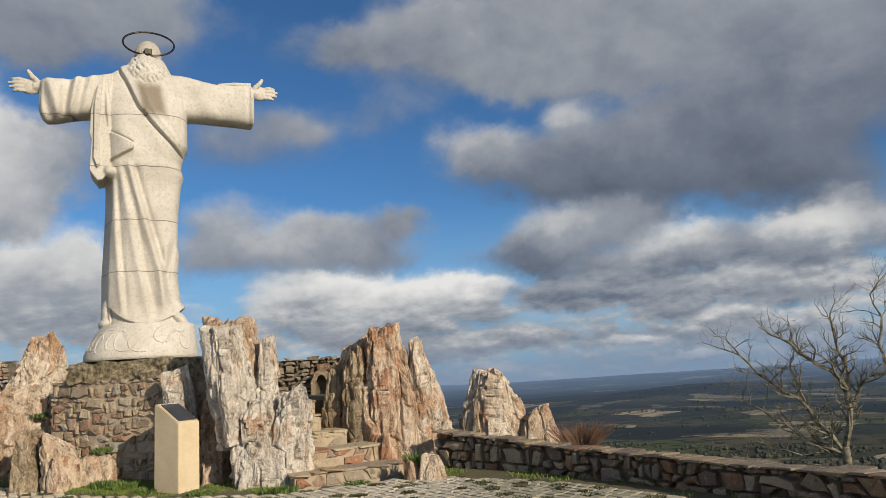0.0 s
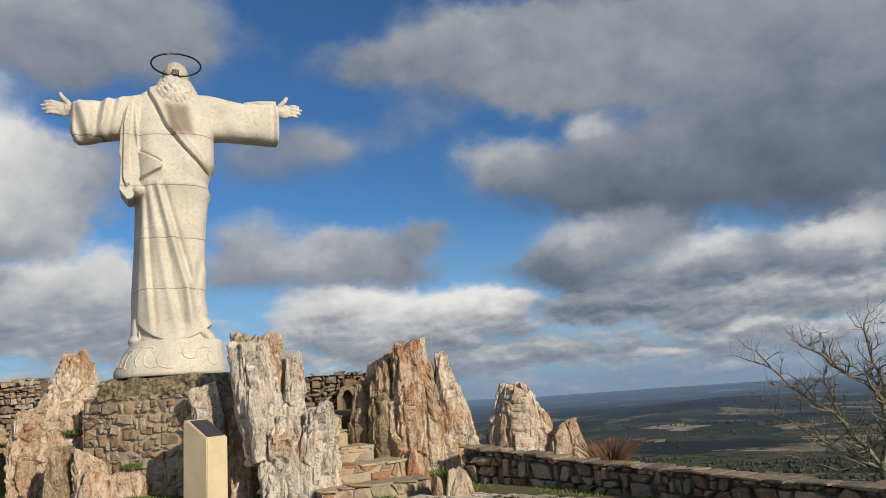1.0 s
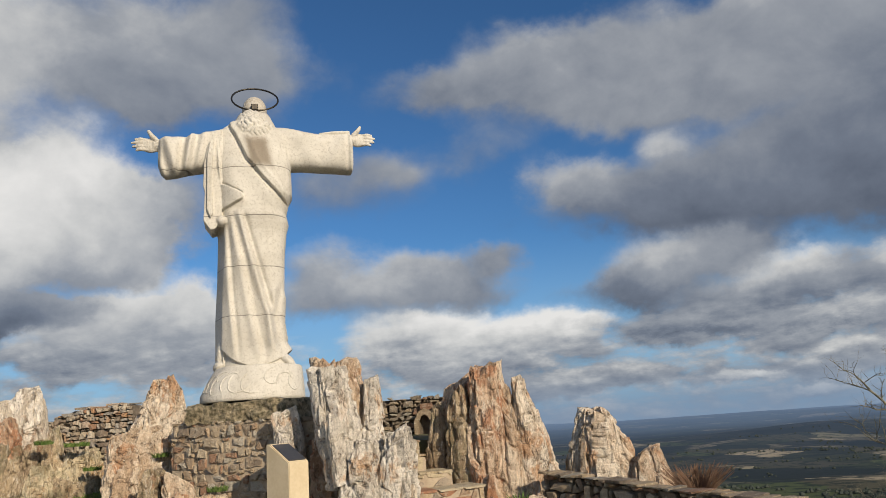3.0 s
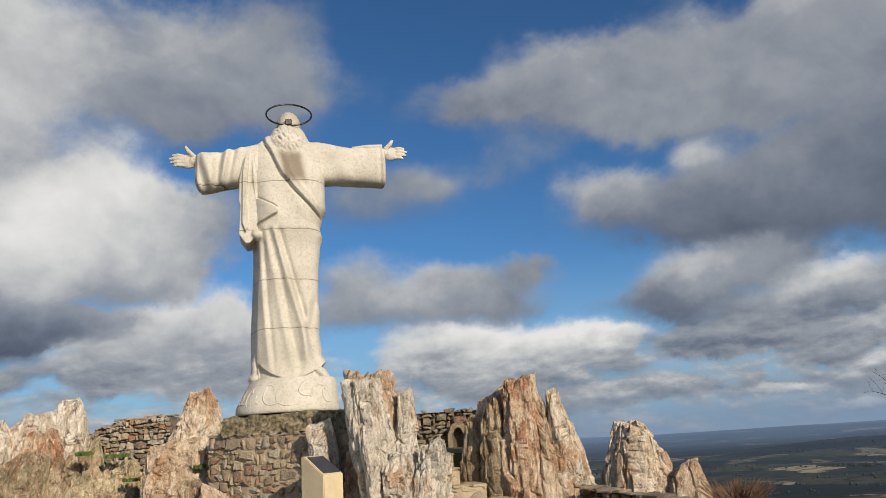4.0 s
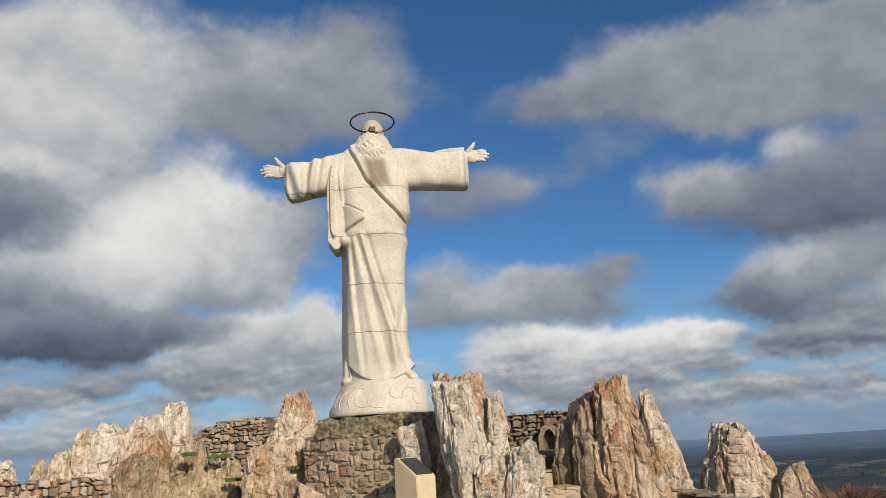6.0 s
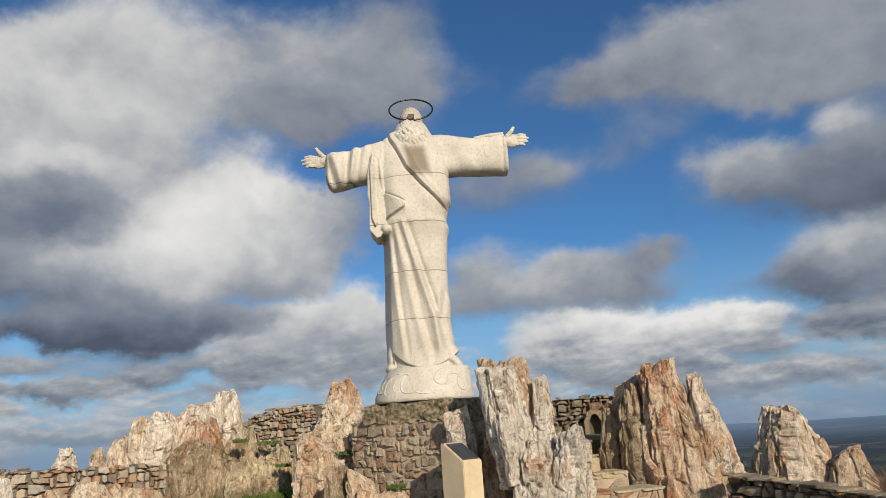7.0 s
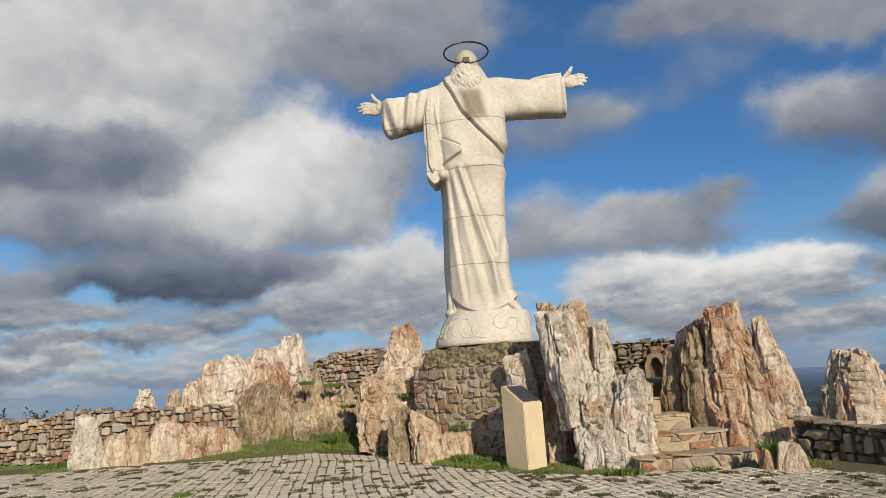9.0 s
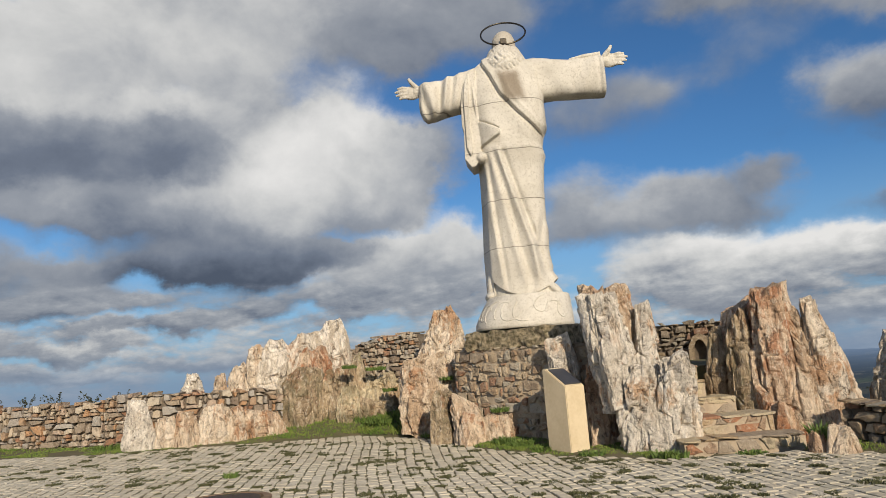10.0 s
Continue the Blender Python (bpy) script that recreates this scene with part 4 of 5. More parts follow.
    left = [(-0.3, 5.36, 4.6, 0.3), (-0.7, 5.32, 4.5, 0.31), (-1.0, 5.24, 4.46, 0.30), (-1.25, 5.18, 4.42, 0.31), (-1.5, 5.15, 4.35, 0.31), (-1.66, 5.13, 4.33, 0.29), (-1.74, 5.11, 4.40, 0.25), (-1.785, 5.09, 4.52, 0.20)]
    dense = lambda rows: [[lerp(a, b, t / 9) for a, b in zip(p, q)] for p, q in zip(rows, rows[1:]) for t in range(9)] + [list(rows[-1])]
    sleeve(dense(right), ((1.15, -0.5, 0.16, 0.022), (1.55, 0.5, 0.12, 0.018), (1.93, 0.0, 0.04, 0.025)))
    sleeve(dense(left), ((-1.22, 0.14, 0.075, 0.10), (-1.52, -0.32, 0.10, 0.08), (-1.02, 0.18, 0.07, 0.05), (-1.72, -0.06, 0.04, 0.035)))
    # the heavy hem of the right cuff on the forearm
    tube(bm, [Vector((1.30, -0.16, 5.29)), Vector((1.6, -0.17, 5.32)), Vector((1.92, -0.16, 5.34))], [0.02, 0.04, 0.04])
    # palms and fingers
    for side, x, z, tilt in ((1, 1.96, 5.23, 0.0), (-1, -1.78, 4.99, 0.0)):
        oval(bm, (x + side * 0.15, -0.02, z), (0.20, 0.07, 0.15))
        tube(bm, [Vector((x - side * 0.1, 0, z)), Vector((x + side * 0.1, 0, z))], [0.12, 0.11], 12)
        for dz, far in ((0.105, 0.45), (0.036, 0.51), (-0.036, 0.49), (-0.105, 0.42)):
            tube(bm, [Vector((x + side * 0.2, -0.03, z + dz * 0.9)), Vector((x + side * 0.34, -0.055, z + dz * 1.0 + 0.01)), Vector((x + side * far, -0.03, z + dz * 1.05 + tilt))], [0.038, 0.036, 0.024])
        tube(bm, [Vector((x + side * 0.04, -0.06, z + 0.08)), Vector((x + side * 0.14, -0.10, z + 0.18)), Vector((x + side * 0.20, -0.10, z + 0.28))], [0.055, 0.048, 0.03])
    # head, neck and long wavy hair spread over the shoulders
    oval(bm, (0.02, 0.02, 5.80), (0.245, 0.27, 0.31), seg=28)
    tube(bm, [Vector((0, 0.02, 5.25)), Vector((0, 0.02, 5.7))], [0.2, 0.18], 16)
    oval(bm, (0.02, -0.06, 5.53), (0.31, 0.28, 0.24), seg=28)
    oval(bm, (0.0, -0.11, 5.32), (0.415, 0.36, 0.255), (0, 0.0, 0), 28)
    rng = random.Random(12)
    for k in range(21):
        a = lerp(-1.5, 1.5, k / 20) + rng.uniform(-0.03, 0.03)
        for top, low in ((5.68, 5.38), (5.46, 5.06)):
            path, slip = [], rng.uniform(-0.06, 0.05)
            for i in range(11):
                t = i / 10
                z = lerp(top, low, t) + slip
                out, deep = table([(5.05, 0.41, 0.46), (5.2, 0.44, 0.50), (5.35, 0.43, 0.50), (5.5, 0.35, 0.40), (5.65, 0.28, 0.31), (5.8, 0.24, 0.25)], z)
                b = a + 0.11 * math.sin(t * 8.5 + k * 0.5)
                path.append(Vector((0.01 + math.sin(b) * out, -math.cos(b) * deep, z + 0.05 * math.cos(b) * (5.6 - z))))
            tube(bm, path, [0.018, 0.03, 0.038, 0.041, 0.041, 0.041, 0.041, 0.039, 0.036, 0.03, 0.016], 8)
    me = mesh_from("statue", bm, LIMESTONE, True)
    ob = thing("statue", pose(-5.606, 13.30, 2.117, 0, 0, 22.9) @ Matrix.Diagonal((1.0286, 1.0286, 1.0286, 1)), "pale weathered limestone statue with outstretched arms seen from behind", "statue", data=me)
    melt = ob.modifiers.new("melt", "REMESH")
    melt.mode, melt.voxel_size, melt.use_smooth_shade = "VOXEL", 0.013, True
    soft = ob.modifiers.new("soften", "SMOOTH")
    soft.factor, soft.iterations = 0.5, 1


build_statue()


def build_pedestal():
    """The cloud-carved drum under the statue."""
    def skin(a, z):
        left, right, deep = table([(0.0, -0.99, 0.90, 0.92), (0.12, -0.985, 0.895, 0.91), (0.3, -0.90, 0.88, 0.86), (0.48, -0.80, 0.865, 0.80), (0.58, -0.73, 0.85, 0.75), (0.605, -0.71, 0.845, 0.74), (0.62, -0.68, 0.82, 0.71)], z)
        x = (left + right) / 2 + (right - left) / 2 * sgn(math.cos(a), 0.85)
        return Vector((x, deep * sgn(math.sin(a), 0.85), z))
    bm = bmesh.new()
    loft(bm, [[skin(2 * math.pi * k / 72, z) for k in range(72)] for z in (0, 0.06, 0.12, 0.2, 0.3, 0.4, 0.48, 0.54, 0.58, 0.605, 0.62)])
    curls = []
    # carved curls: arcs of raised beading
    for a0, z0, r, turn, long in ((-2.55, 0.30, 0.17, 0.3, 5.2), (-2.28, 0.28, 0.24, 1.2, 3.0), (-2.05, 0.30, 0.20, 0.9, 3.2), (-1.82, 0.32, 0.22, 2.6, 3.4), (-1.55, 0.30, 0.24, 2.4, 2.4), (-1.30, 0.40, 0.16, 1.6, 5.0), (-1.05, 0.28, 0.2, 0.4, 3.0), (-2.75, 0.25, 0.09, 0.0, 5.8), (-0.75, 0.3, 0.18, 2.0, 3.6)):
        path = []
        for i in range(16):
            t = turn + long * i / 15
            rr = r * (1 - 0.25 * i / 15)
            path.append(skin(a0 + rr * 1.1 * math.cos(t), min(0.57, max(0.04, z0 + rr * math.sin(t)))) * 1.0)
        curl = bmesh.new()
        tube(curl, path, [0.013] * 16, 6)
        curls.append(mesh_from("curl", curl, LIMESTONE, True))
    ob = thing("statue_pedestal", pose(-5.606, 13.30, 2.117, 0, 0, 22.9) @ Matrix.Diagonal((1.0286, 1.0286, 1.0286, 1)), "round limestone pedestal carved with cloud curls", "pedestal", data=mesh_from("pedestal", bm, LIMESTONE, True))
    for data in curls:
        part("curl", data, ob)


build_pedestal()


def build_halo():
    bm = bmesh.new()
    m = pose(0.03, 0.0, 0, 53, 0, 0)
    loops = [[m @ Vector(((0.46 + 0.018 * math.cos(b)) * math.cos(a), (0.46 + 0.018 * math.cos(b)) * math.sin(a), 0.018 * math.sin(b))) for b in (2 * math.pi * j / 8 for j in range(8))] for a in (2 * math.pi * k / 64 for k in range(64))]
    rows = [[bm.verts.new(p) for p in loop] for loop in loops]
    for i in range(64):
        for j in range(8):
            bm.faces.new((rows[i][j], rows[(i + 1) % 64][j], rows[(i + 1) % 64][(j + 1) % 8], rows[i][(j + 1) % 8]))
    halo = thing("halo_ring", pose(-5.606, 13.30, 8.361, 0, 0, 22.9) @ Matrix.Diagonal((1.0286, 1.0286, 1.0286, 1)), "dark metal halo ring on a bracket behind the head", "halo")
    part("ring", mesh_from("ring", bm, BRONZE, True), halo)
    bm = bmesh.new()
    bmesh.ops.create_cube(bm, size=1, matrix=Matrix.Translation((0.02, -0.26, -0.30)) @ Matrix.Diagonal((0.13, 0.10, 0.12, 1)))
    bmesh.ops.bevel(bm, geom=bm.edges[:], offset=0.012, segments=1, affect="EDGES")
    part("bracket", mesh_from("bracket", bm, BRONZE), halo)


build_halo()


# ---- quartzite outcrops ----
ONES = Vector((1, 1, 1))


def shard(rock, shape, seed, mat, rough=1.0, worn=0):
    """One upright slab of an outcrop: its lower left, lower right, upper left and upper right corners (x, z), its depth and thickness."""
    ax, az, bx, bz, cx, cz, dx, dz, y, thick = shape
    az, bz = az - 0.4, bz - 0.4
    wide, tall = max(abs(bx - ax), abs(dx - cx)), max(cz - az, dz - bz)
    cols, rows = max(28, min(150, int((wide + thick) * 2 / 0.022))), max(14, min(120, int(tall / 0.022)))
    amp = min(1.0, wide / 0.7) * rough
    verts, faces = [], []
    off = Vector((seed * 7.3, seed * 3.1, seed * 5.7))
    rng = random.Random(int(seed * 100))
    # flat breaks: planes that cut the rounded body
    cuts = []
    for _ in range(26):
        a = rng.uniform(0, 2 * math.pi)
        cuts.append((Vector((math.cos(a), math.sin(a), rng.uniform(-0.3, 0.4))).normalized(), rng.uniform(0.90, 1.14)))
    for _ in range(4):
        a = rng.uniform(0, 2 * math.pi)
        cuts.append((Vector((math.cos(a), math.sin(a), rng.uniform(0.8, 1.8))).normalized(), rng.uniform(1.25, 1.5)))
    for _ in range(worn):
        a = rng.uniform(0, 2 * math.pi)
        cuts.append((Vector((math.cos(a), math.sin(a), rng.uniform(0.5, 1.3))).normalized(), rng.uniform(0.95, 1.15)))
    for r in range(rows + 5):
        v = min(1.0, r / rows)
        shrink = 1.0 if r <= rows else (0.93, 0.75, 0.45, 0.15)[r - rows - 1]
        for k in range(cols):
            a = 2 * math.pi * k / cols
            q = Vector((sgn(math.cos(a), 0.42) * shrink * 1.12, sgn(math.sin(a), 0.42) * shrink * 1.12, 2.04 * v - 1))
            for way, far in cuts:
                over = q.dot(way) - far
                if over > 0:
                    q -= way * over
            q.x, q.y = q.x * 1.07, q.y * 1.07
            h = (q.z + 1) / 2
            lx, rx, lz, rz = lerp(ax, cx, h), lerp(bx, dx, h), lerp(az, cz, h), lerp(bz, dz, h)
            px, py = (lx + rx) / 2 + (rx - lx) / 2 * q.x, y + thick / 2 * (1 - 0.25 * h) * q.y
            pz = lerp(lz, rz, 0.5 + 0.5 * q.x)
            p = Vector((px, py, pz)) + off
            big = noise.fractal(p * 1.3, 0.9, 2.0, 3) * 0.04
            stria = -0.05 * (1 - min(1.0, abs(noise.fractal(Vector((p.x * 3.4, p.y * 3.4, p.z * 0.35)), 0.8, 2.0, 3)) * 3.2)) ** 2
            warp = noise.noise_vector(p * 2.0) * 0.22
            cell = Vector((p.x * 2.2, p.y * 2.2, p.z * 0.7)) + warp
            d, spots = noise.voronoi(cell)
            facet = (cell - spots[0]).dot(noise.cell_vector(spots[0] * 9.0) * 2 - ONES) * 0.10
            crack = -0.08 * max(0.0, 1 - (d[1] - d[0]) / 0.05)
            cell = Vector((p.x * 5.6, p.y * 5.6, p.z * 1.7)) + warp * 2
            d2, spots2 = noise.voronoi(cell)
            chip = (cell - spots2[0]).dot(noise.cell_vector(spots2[0] * 9.0) * 2 - ONES) * 0.052 - 0.035 * max(0.0, 1 - (d2[1] - d2[0]) / 0.07)
            cell = Vector((p.x * 14, p.y * 14, p.z * 5))
            d3, spots3 = noise.voronoi(cell)
            chip += (cell - spots3[0]).dot(noise.cell_vector(spots3[0] * 9.0) * 2 - ONES) * 0.02
            push = (big + stria + facet + crack + chip) * amp
            top = max(0.0, (h - 0.86) / 0.14)
            side = Vector((q.x, q.y, 0)).normalized() if q.x or q.y else Vector((0, 0, 0))
            verts.append((px + side.x * push * (1 - 0.4 * top), py + side.y * push, pz + push * top * 1.0 - (1 - shrink) * 0.04))
    for r in range(rows + 4):
        for k in range(cols):
            j = (k + 1) % cols
            faces.append((r * cols + k, r * cols + j, r * cols + cols + j, r * cols + cols + k))
    last = (rows + 4) * cols
    faces.append(tuple(range(last, last + cols)))
    part("slab", mesh_of("slab", verts, faces, mat), rock)


def outcrop(x, y, turn, label, mats, shapes, seed, rough=1.0, worn=0):
    rock = thing("rock_outcrop", pose(x, y, 0, 0, 0, turn), label, "rock", "quartzite rocks")
    for i, shape in enumerate(shapes):
        shard(rock, shape, seed + i * 0.37, mats[i % len(mats)], rough, worn)
    return rock


outcrop(-3.15, 11.27, 15.6, "tall split grey quartzite crag with a brown cleft", [ROCK_GREY, ROCK_TAN, ROCK_GREY, ROCK_GREY, ROCK_GREY, ROCK_GREY, ROCK_RUST, ROCK_GREY, ROCK_PALE, ROCK_RUST], [
    (-0.43, 1.00, 0.19, 1.05, -0.81, 2.47, -0.01, 2.48, 0.26, 0.9),
    (-0.50, 1.42, 0.27, 1.37, -0.78, 2.67, 0.12, 2.58, 0.55, 0.7),
    (0.00, 1.04, 0.53, 1.13, 0.16, 2.23, 0.49, 2.32, 0.46, 0.6),
    (-0.33, 0.24, 0.40, 0.11, -0.21, 1.36, 0.44, 1.23, 0.08, 0.75),
    (0.23, 0.03, 0.95, 0.09, 0.41, 1.41, 0.89, 1.43, -0.02, 0.65),
    (-0.05, 0.01, 0.75, -0.06, -0.13, 0.70, 0.49, 0.61, -0.16, 0.45),
    (-0.76, -0.02, -0.26, -0.05, -0.76, 1.43, -0.31, 1.22, 0.75, 0.5),
    (-1.22, 1.36, -0.77, 1.12, -1.36, 1.79, -0.93, 1.93, 1.0, 0.45),
    (0.70, 0.12, 0.99, 0.13, 0.79, 0.61, 0.94, 0.62, -0.05, 0.4),
    (0.01, 1.38, 0.27, 1.36, 0.09, 1.92, 0.21, 1.91, 0.6, 0.4),
], 3.3, 0.9)
outcrop(-1.23, 12.64, 5.5, "towering rust-streaked quartzite crag beside the steps", [ROCK_BROWN, ROCK_RUST, ROCK_RUST, ROCK_BROWN, ROCK_RUST, ROCK_TAN, ROCK_PALE, ROCK_PALE, ROCK_RUST], [
    (-1.16, 0.61, -0.60, 0.38, -0.94, 1.77, -0.60, 1.89, 0.55, 0.5),
    (-0.88, 0.35, 0.00, 0.24, -0.73, 2.04, -0.10, 2.31, 0.6, 0.7),
    (-0.39, 0.28, 0.89, 0.13, -0.30, 2.27, 0.69, 1.77, 0.55, 0.7),
    (-0.74, 0.38, -0.14, 0.24, -0.66, 1.85, -0.19, 2.23, 0.28, 0.8),
    (-0.28, 0.30, 0.41, 0.16, -0.30, 2.32, 0.35, 2.42, 0.05, 0.8),
    (0.19, 0.20, 0.73, 0.16, 0.21, 2.34, 0.57, 1.77, 0.16, 0.8),
    (0.68, 0.19, 1.32, 0.52, 0.49, 2.05, 0.80, 2.17, 0.26, 0.8),
    (0.62, 0.19, 0.89, 0.22, 0.59, 1.28, 0.84, 1.36, 0.05, 0.4),
    (-0.11, 0.20, 0.18, 0.18, -0.02, 0.64, 0.15, 0.60, -0.38, 0.3),
], 11, 0.8, 1)
outcrop(-0.38, 10.99, 2.0, "low reddish boulders at the foot of the steps", [ROCK_TAN, ROCK_RUST], [
    (-0.25, -0.01, 0.22, -0.04, -0.14, 0.39, 0.15, 0.38, 0, 0.45),
    (-0.43, 0.06, -0.16, 0.01, -0.38, 0.30, -0.18, 0.30, 0.1, 0.35),
], 21, 0.7, 3)
outcrop(0.72, 14.48, -2.8, "rounded pale quartzite boulder on the low wall", [ROCK_PALE, ROCK_TAN], [
    (-0.65, 0.24, 0.82, 0.13, -0.40, 1.63, 0.49, 1.41, 0.1, 1.1),
    (0.09, 0.20, 0.79, 0.14, 0.08, 1.16, 0.64, 1.00, -0.05, 0.8),
], 31, 0.7, 3)
outcrop(1.49, 14.12, -6.0, "small tan boulder on the low wall", [ROCK_TAN, ROCK_PALE], [
    (-0.42, 0.19, 0.51, 0.10, -0.21, 0.63, 0.39, 0.87, 0.0, 0.7),
], 41, 0.6, 3)
outcrop(-7.73, 13.15, 30.4, "pointed tan quartzite crag set in the terrace wall", [ROCK_PALE, ROCK_TAN, ROCK_TAN, ROCK_RUST, ROCK_TAN], [
    (-0.88, 0.54, 0.95, 0.52, 0.07, 2.62, 0.57, 2.78, 0.2, 0.9),
    (-0.70, 0.57, -0.06, 0.36, -0.77, 1.67, 0.02, 1.62, -0.1, 0.6),
    (0.34, 0.71, 0.88, 0.67, 0.35, 1.50, 0.85, 1.47, 0.05, 0.4),
    (0.82, 0.61, 1.40, 0.75, 0.84, 1.47, 1.25, 1.47, 0.0, 0.4),
    (-0.58, 0.96, 0.35, 0.90, -0.58, 1.78, 0.51, 1.82, 0.0, 0.6),
], 51, 1.0, 3)
outcrop(-6.75, 12.20, 28.9, "low broken ledge of tan quartzite in the grass", [ROCK_BROWN, ROCK_TAN, ROCK_TAN, ROCK_RUST], [
    (-0.50, 0.39, 0.02, 0.30, -0.43, 1.04, 0.01, 1.05, 0.0, 0.6),
    (-0.11, 0.33, 0.53, 0.18, -0.10, 1.02, 0.41, 0.80, -0.3, 0.6),
    (0.34, 0.22, 1.03, 0.21, 0.42, 0.58, 0.99, 0.61, -0.5, 0.5),
    (0.01, 0.29, 0.51, 0.17, 0.07, 0.66, 0.52, 0.58, -0.6, 0.4),
], 61, 0.7, 3)
outcrop(-11.33, 13.31, 40.4, "long ridge of white-topped quartzite with mossy feet", [ROCK_BROWN, ROCK_WHITE, ROCK_WHITE, ROCK_WHITE, ROCK_PALE, ROCK_BROWN, ROCK_BROWN, ROCK_RUST], [
    (-1.47, 0.19, 1.10, 0.10, -1.30, 1.69, 1.12, 1.79, 1.0, 0.8),
    (0.42, 1.49, 1.23, 1.71, 0.59, 2.76, 1.07, 2.90, 0.6, 0.8),
    (-0.49, 1.56, 0.66, 1.61, -0.38, 2.41, 0.56, 2.69, 0.7, 0.8),
    (-1.28, 1.28, -0.19, 1.60, -0.94, 2.38, -0.32, 2.42, 0.5, 0.8),
    (-1.45, 1.16, -0.87, 1.28, -1.35, 2.20, -0.97, 2.33, 0.6, 0.6),
    (-0.52, 0.19, 0.27, 0.17, -0.50, 1.69, 0.46, 1.66, 0, 0.9),
    (0.13, 0.39, 0.85, 0.49, 0.26, 1.64, 0.93, 1.59, 0.3, 0.8),
    (-0.22, 1.54, 0.65, 1.48, -0.10, 2.10, 0.58, 2.19, 0.25, 0.5),
], 71, 0.7, 3)
outcrop(-10.02, 13.94, 35.7, "mossy cream boulders below the ridge wall", [ROCK_BROWN, ROCK_MOSSY, ROCK_MOSSY], [
    (-1.00, 0.36, -0.43, 0.39, -0.77, 1.49, -0.33, 1.77, 0.3, 0.6),
    (-0.66, 0.43, 0.06, 0.44, -0.45, 1.62, -0.03, 2.04, 0.2, 0.6),
    (-0.19, 0.44, 0.86, 0.43, -0.09, 1.33, 0.77, 1.50, 0.1, 0.6),
    (-0.14, 0.45, 0.82, 0.42, -0.16, 0.92, 0.74, 0.92, -0.15, 0.5),
    (-0.70, 0.49, -0.14, 0.44, -0.62, 1.14, -0.20, 1.24, -0.1, 0.4),
], 85, 1.0, 3)
outcrop(-13.00, 11.58, 48.3, "small grey boulder on top of the wall", [ROCK_GREY], [
    (-0.34, 1.36, 0.32, 1.36, -0.20, 1.75, 0.09, 1.75, 0, 0.5),
], 91, 0.7, 3)
outcrop(-12.50, 12.11, 45.9, "jagged pale boulders behind the wall", [ROCK_TAN, ROCK_PALE], [
    (-0.38, 1.25, 0.06, 1.26, -0.32, 1.63, -0.05, 1.73, 0, 0.5),
    (-0.06, 1.23, 0.44, 1.27, 0.07, 1.77, 0.40, 1.94, 0.1, 0.6),
], 95, 1.0, 3)
outcrop(-13.03, 10.15, 52.1, "upright grey standing slab against the wall", [ROCK_GREY], [
    (-0.36, 0.26, 0.39, 0.20, -0.25, 1.27, 0.20, 1.24, 0, 0.3),
], 101, 0.15, 0)
outcrop(-12.04, 11.22, 47.0, "row of cream boulders along the wall foot", [ROCK_PALE, ROCK_TAN, ROCK_PALE, ROCK_TAN, ROCK_TAN], [
    (-1.25, 0.28, -0.72, 0.26, -1.16, 0.85, -0.76, 0.88, 0.1, 0.4),
    (-0.89, 0.27, -0.23, 0.25, -0.71, 0.93, -0.31, 0.96, 0, 0.45),
    (-0.43, 0.28, 0.35, 0.26, -0.33, 0.98, 0.22, 1.08, 0.1, 0.5),
    (0.09, 0.30, 0.74, 0.29, 0.13, 0.90, 0.62, 0.97, 0.1, 0.45),
    (0.47, 0.34, 1.50, 0.34, 0.43, 0.94, 1.44, 0.76, 0.2, 0.45),
], 105, 0.45, 4)


# ---- lectern post with a slanted plaque ----
def build_lectern():
    """A post set corner-on to the yard; its top slants down towards the sunny side."""
    lectern = thing("lectern", pose(-4.11, 10.96, 0, 0, 0, 60.6), "cream sandstone lectern post with a slanted dark plaque", "lectern")
    long, wide, low, high = 0.54, 0.40, 1.05, 1.34
    # x runs along the sunny face, y away along the shaded one
    bm = bmesh.new()
    plan = [(0, 0, low), (wide, 0, low), (wide, long * 0.86, high), (wide, long, high), (0, long, high), (0, long * 0.86, high)]
    base = [bm.verts.new((x, y, -0.05)) for x, y, z in plan]
    top = [bm.verts.new(p) for p in plan]
    bm.faces.new(base[::-1])
    bm.faces.new((top[0], top[1], top[2], top[5]))
    bm.faces.new((top[5], top[2], top[3], top[4]))
    for i in range(6):
        j = (i + 1) % 6
        bm.faces.new((base[i], base[j], top[j], top[i]))
    bmesh.ops.bevel(bm, geom=bm.edges[:], offset=0.012, segments=2, affect="EDGES")
    part("post", mesh_from("post", bm, SANDSTONE), lectern)
    bm = bmesh.new()
    bmesh.ops.create_cube(bm, size=1, matrix=Matrix.Diagonal((wide * 0.82, 0.46, 0.02, 1)))
    bmesh.ops.bevel(bm, geom=bm.edges[:], offset=0.003, segments=1, affect="EDGES")
    tilt = math.degrees(math.atan2(high - low, long * 0.86))
    part("plaque", mesh_from("plaque", bm, PLAQUE), lectern, pose(wide / 2, long * 0.43, (low + high) / 2 + 0.008, tilt, 0, 0), "dark slate plaque")
    return lectern


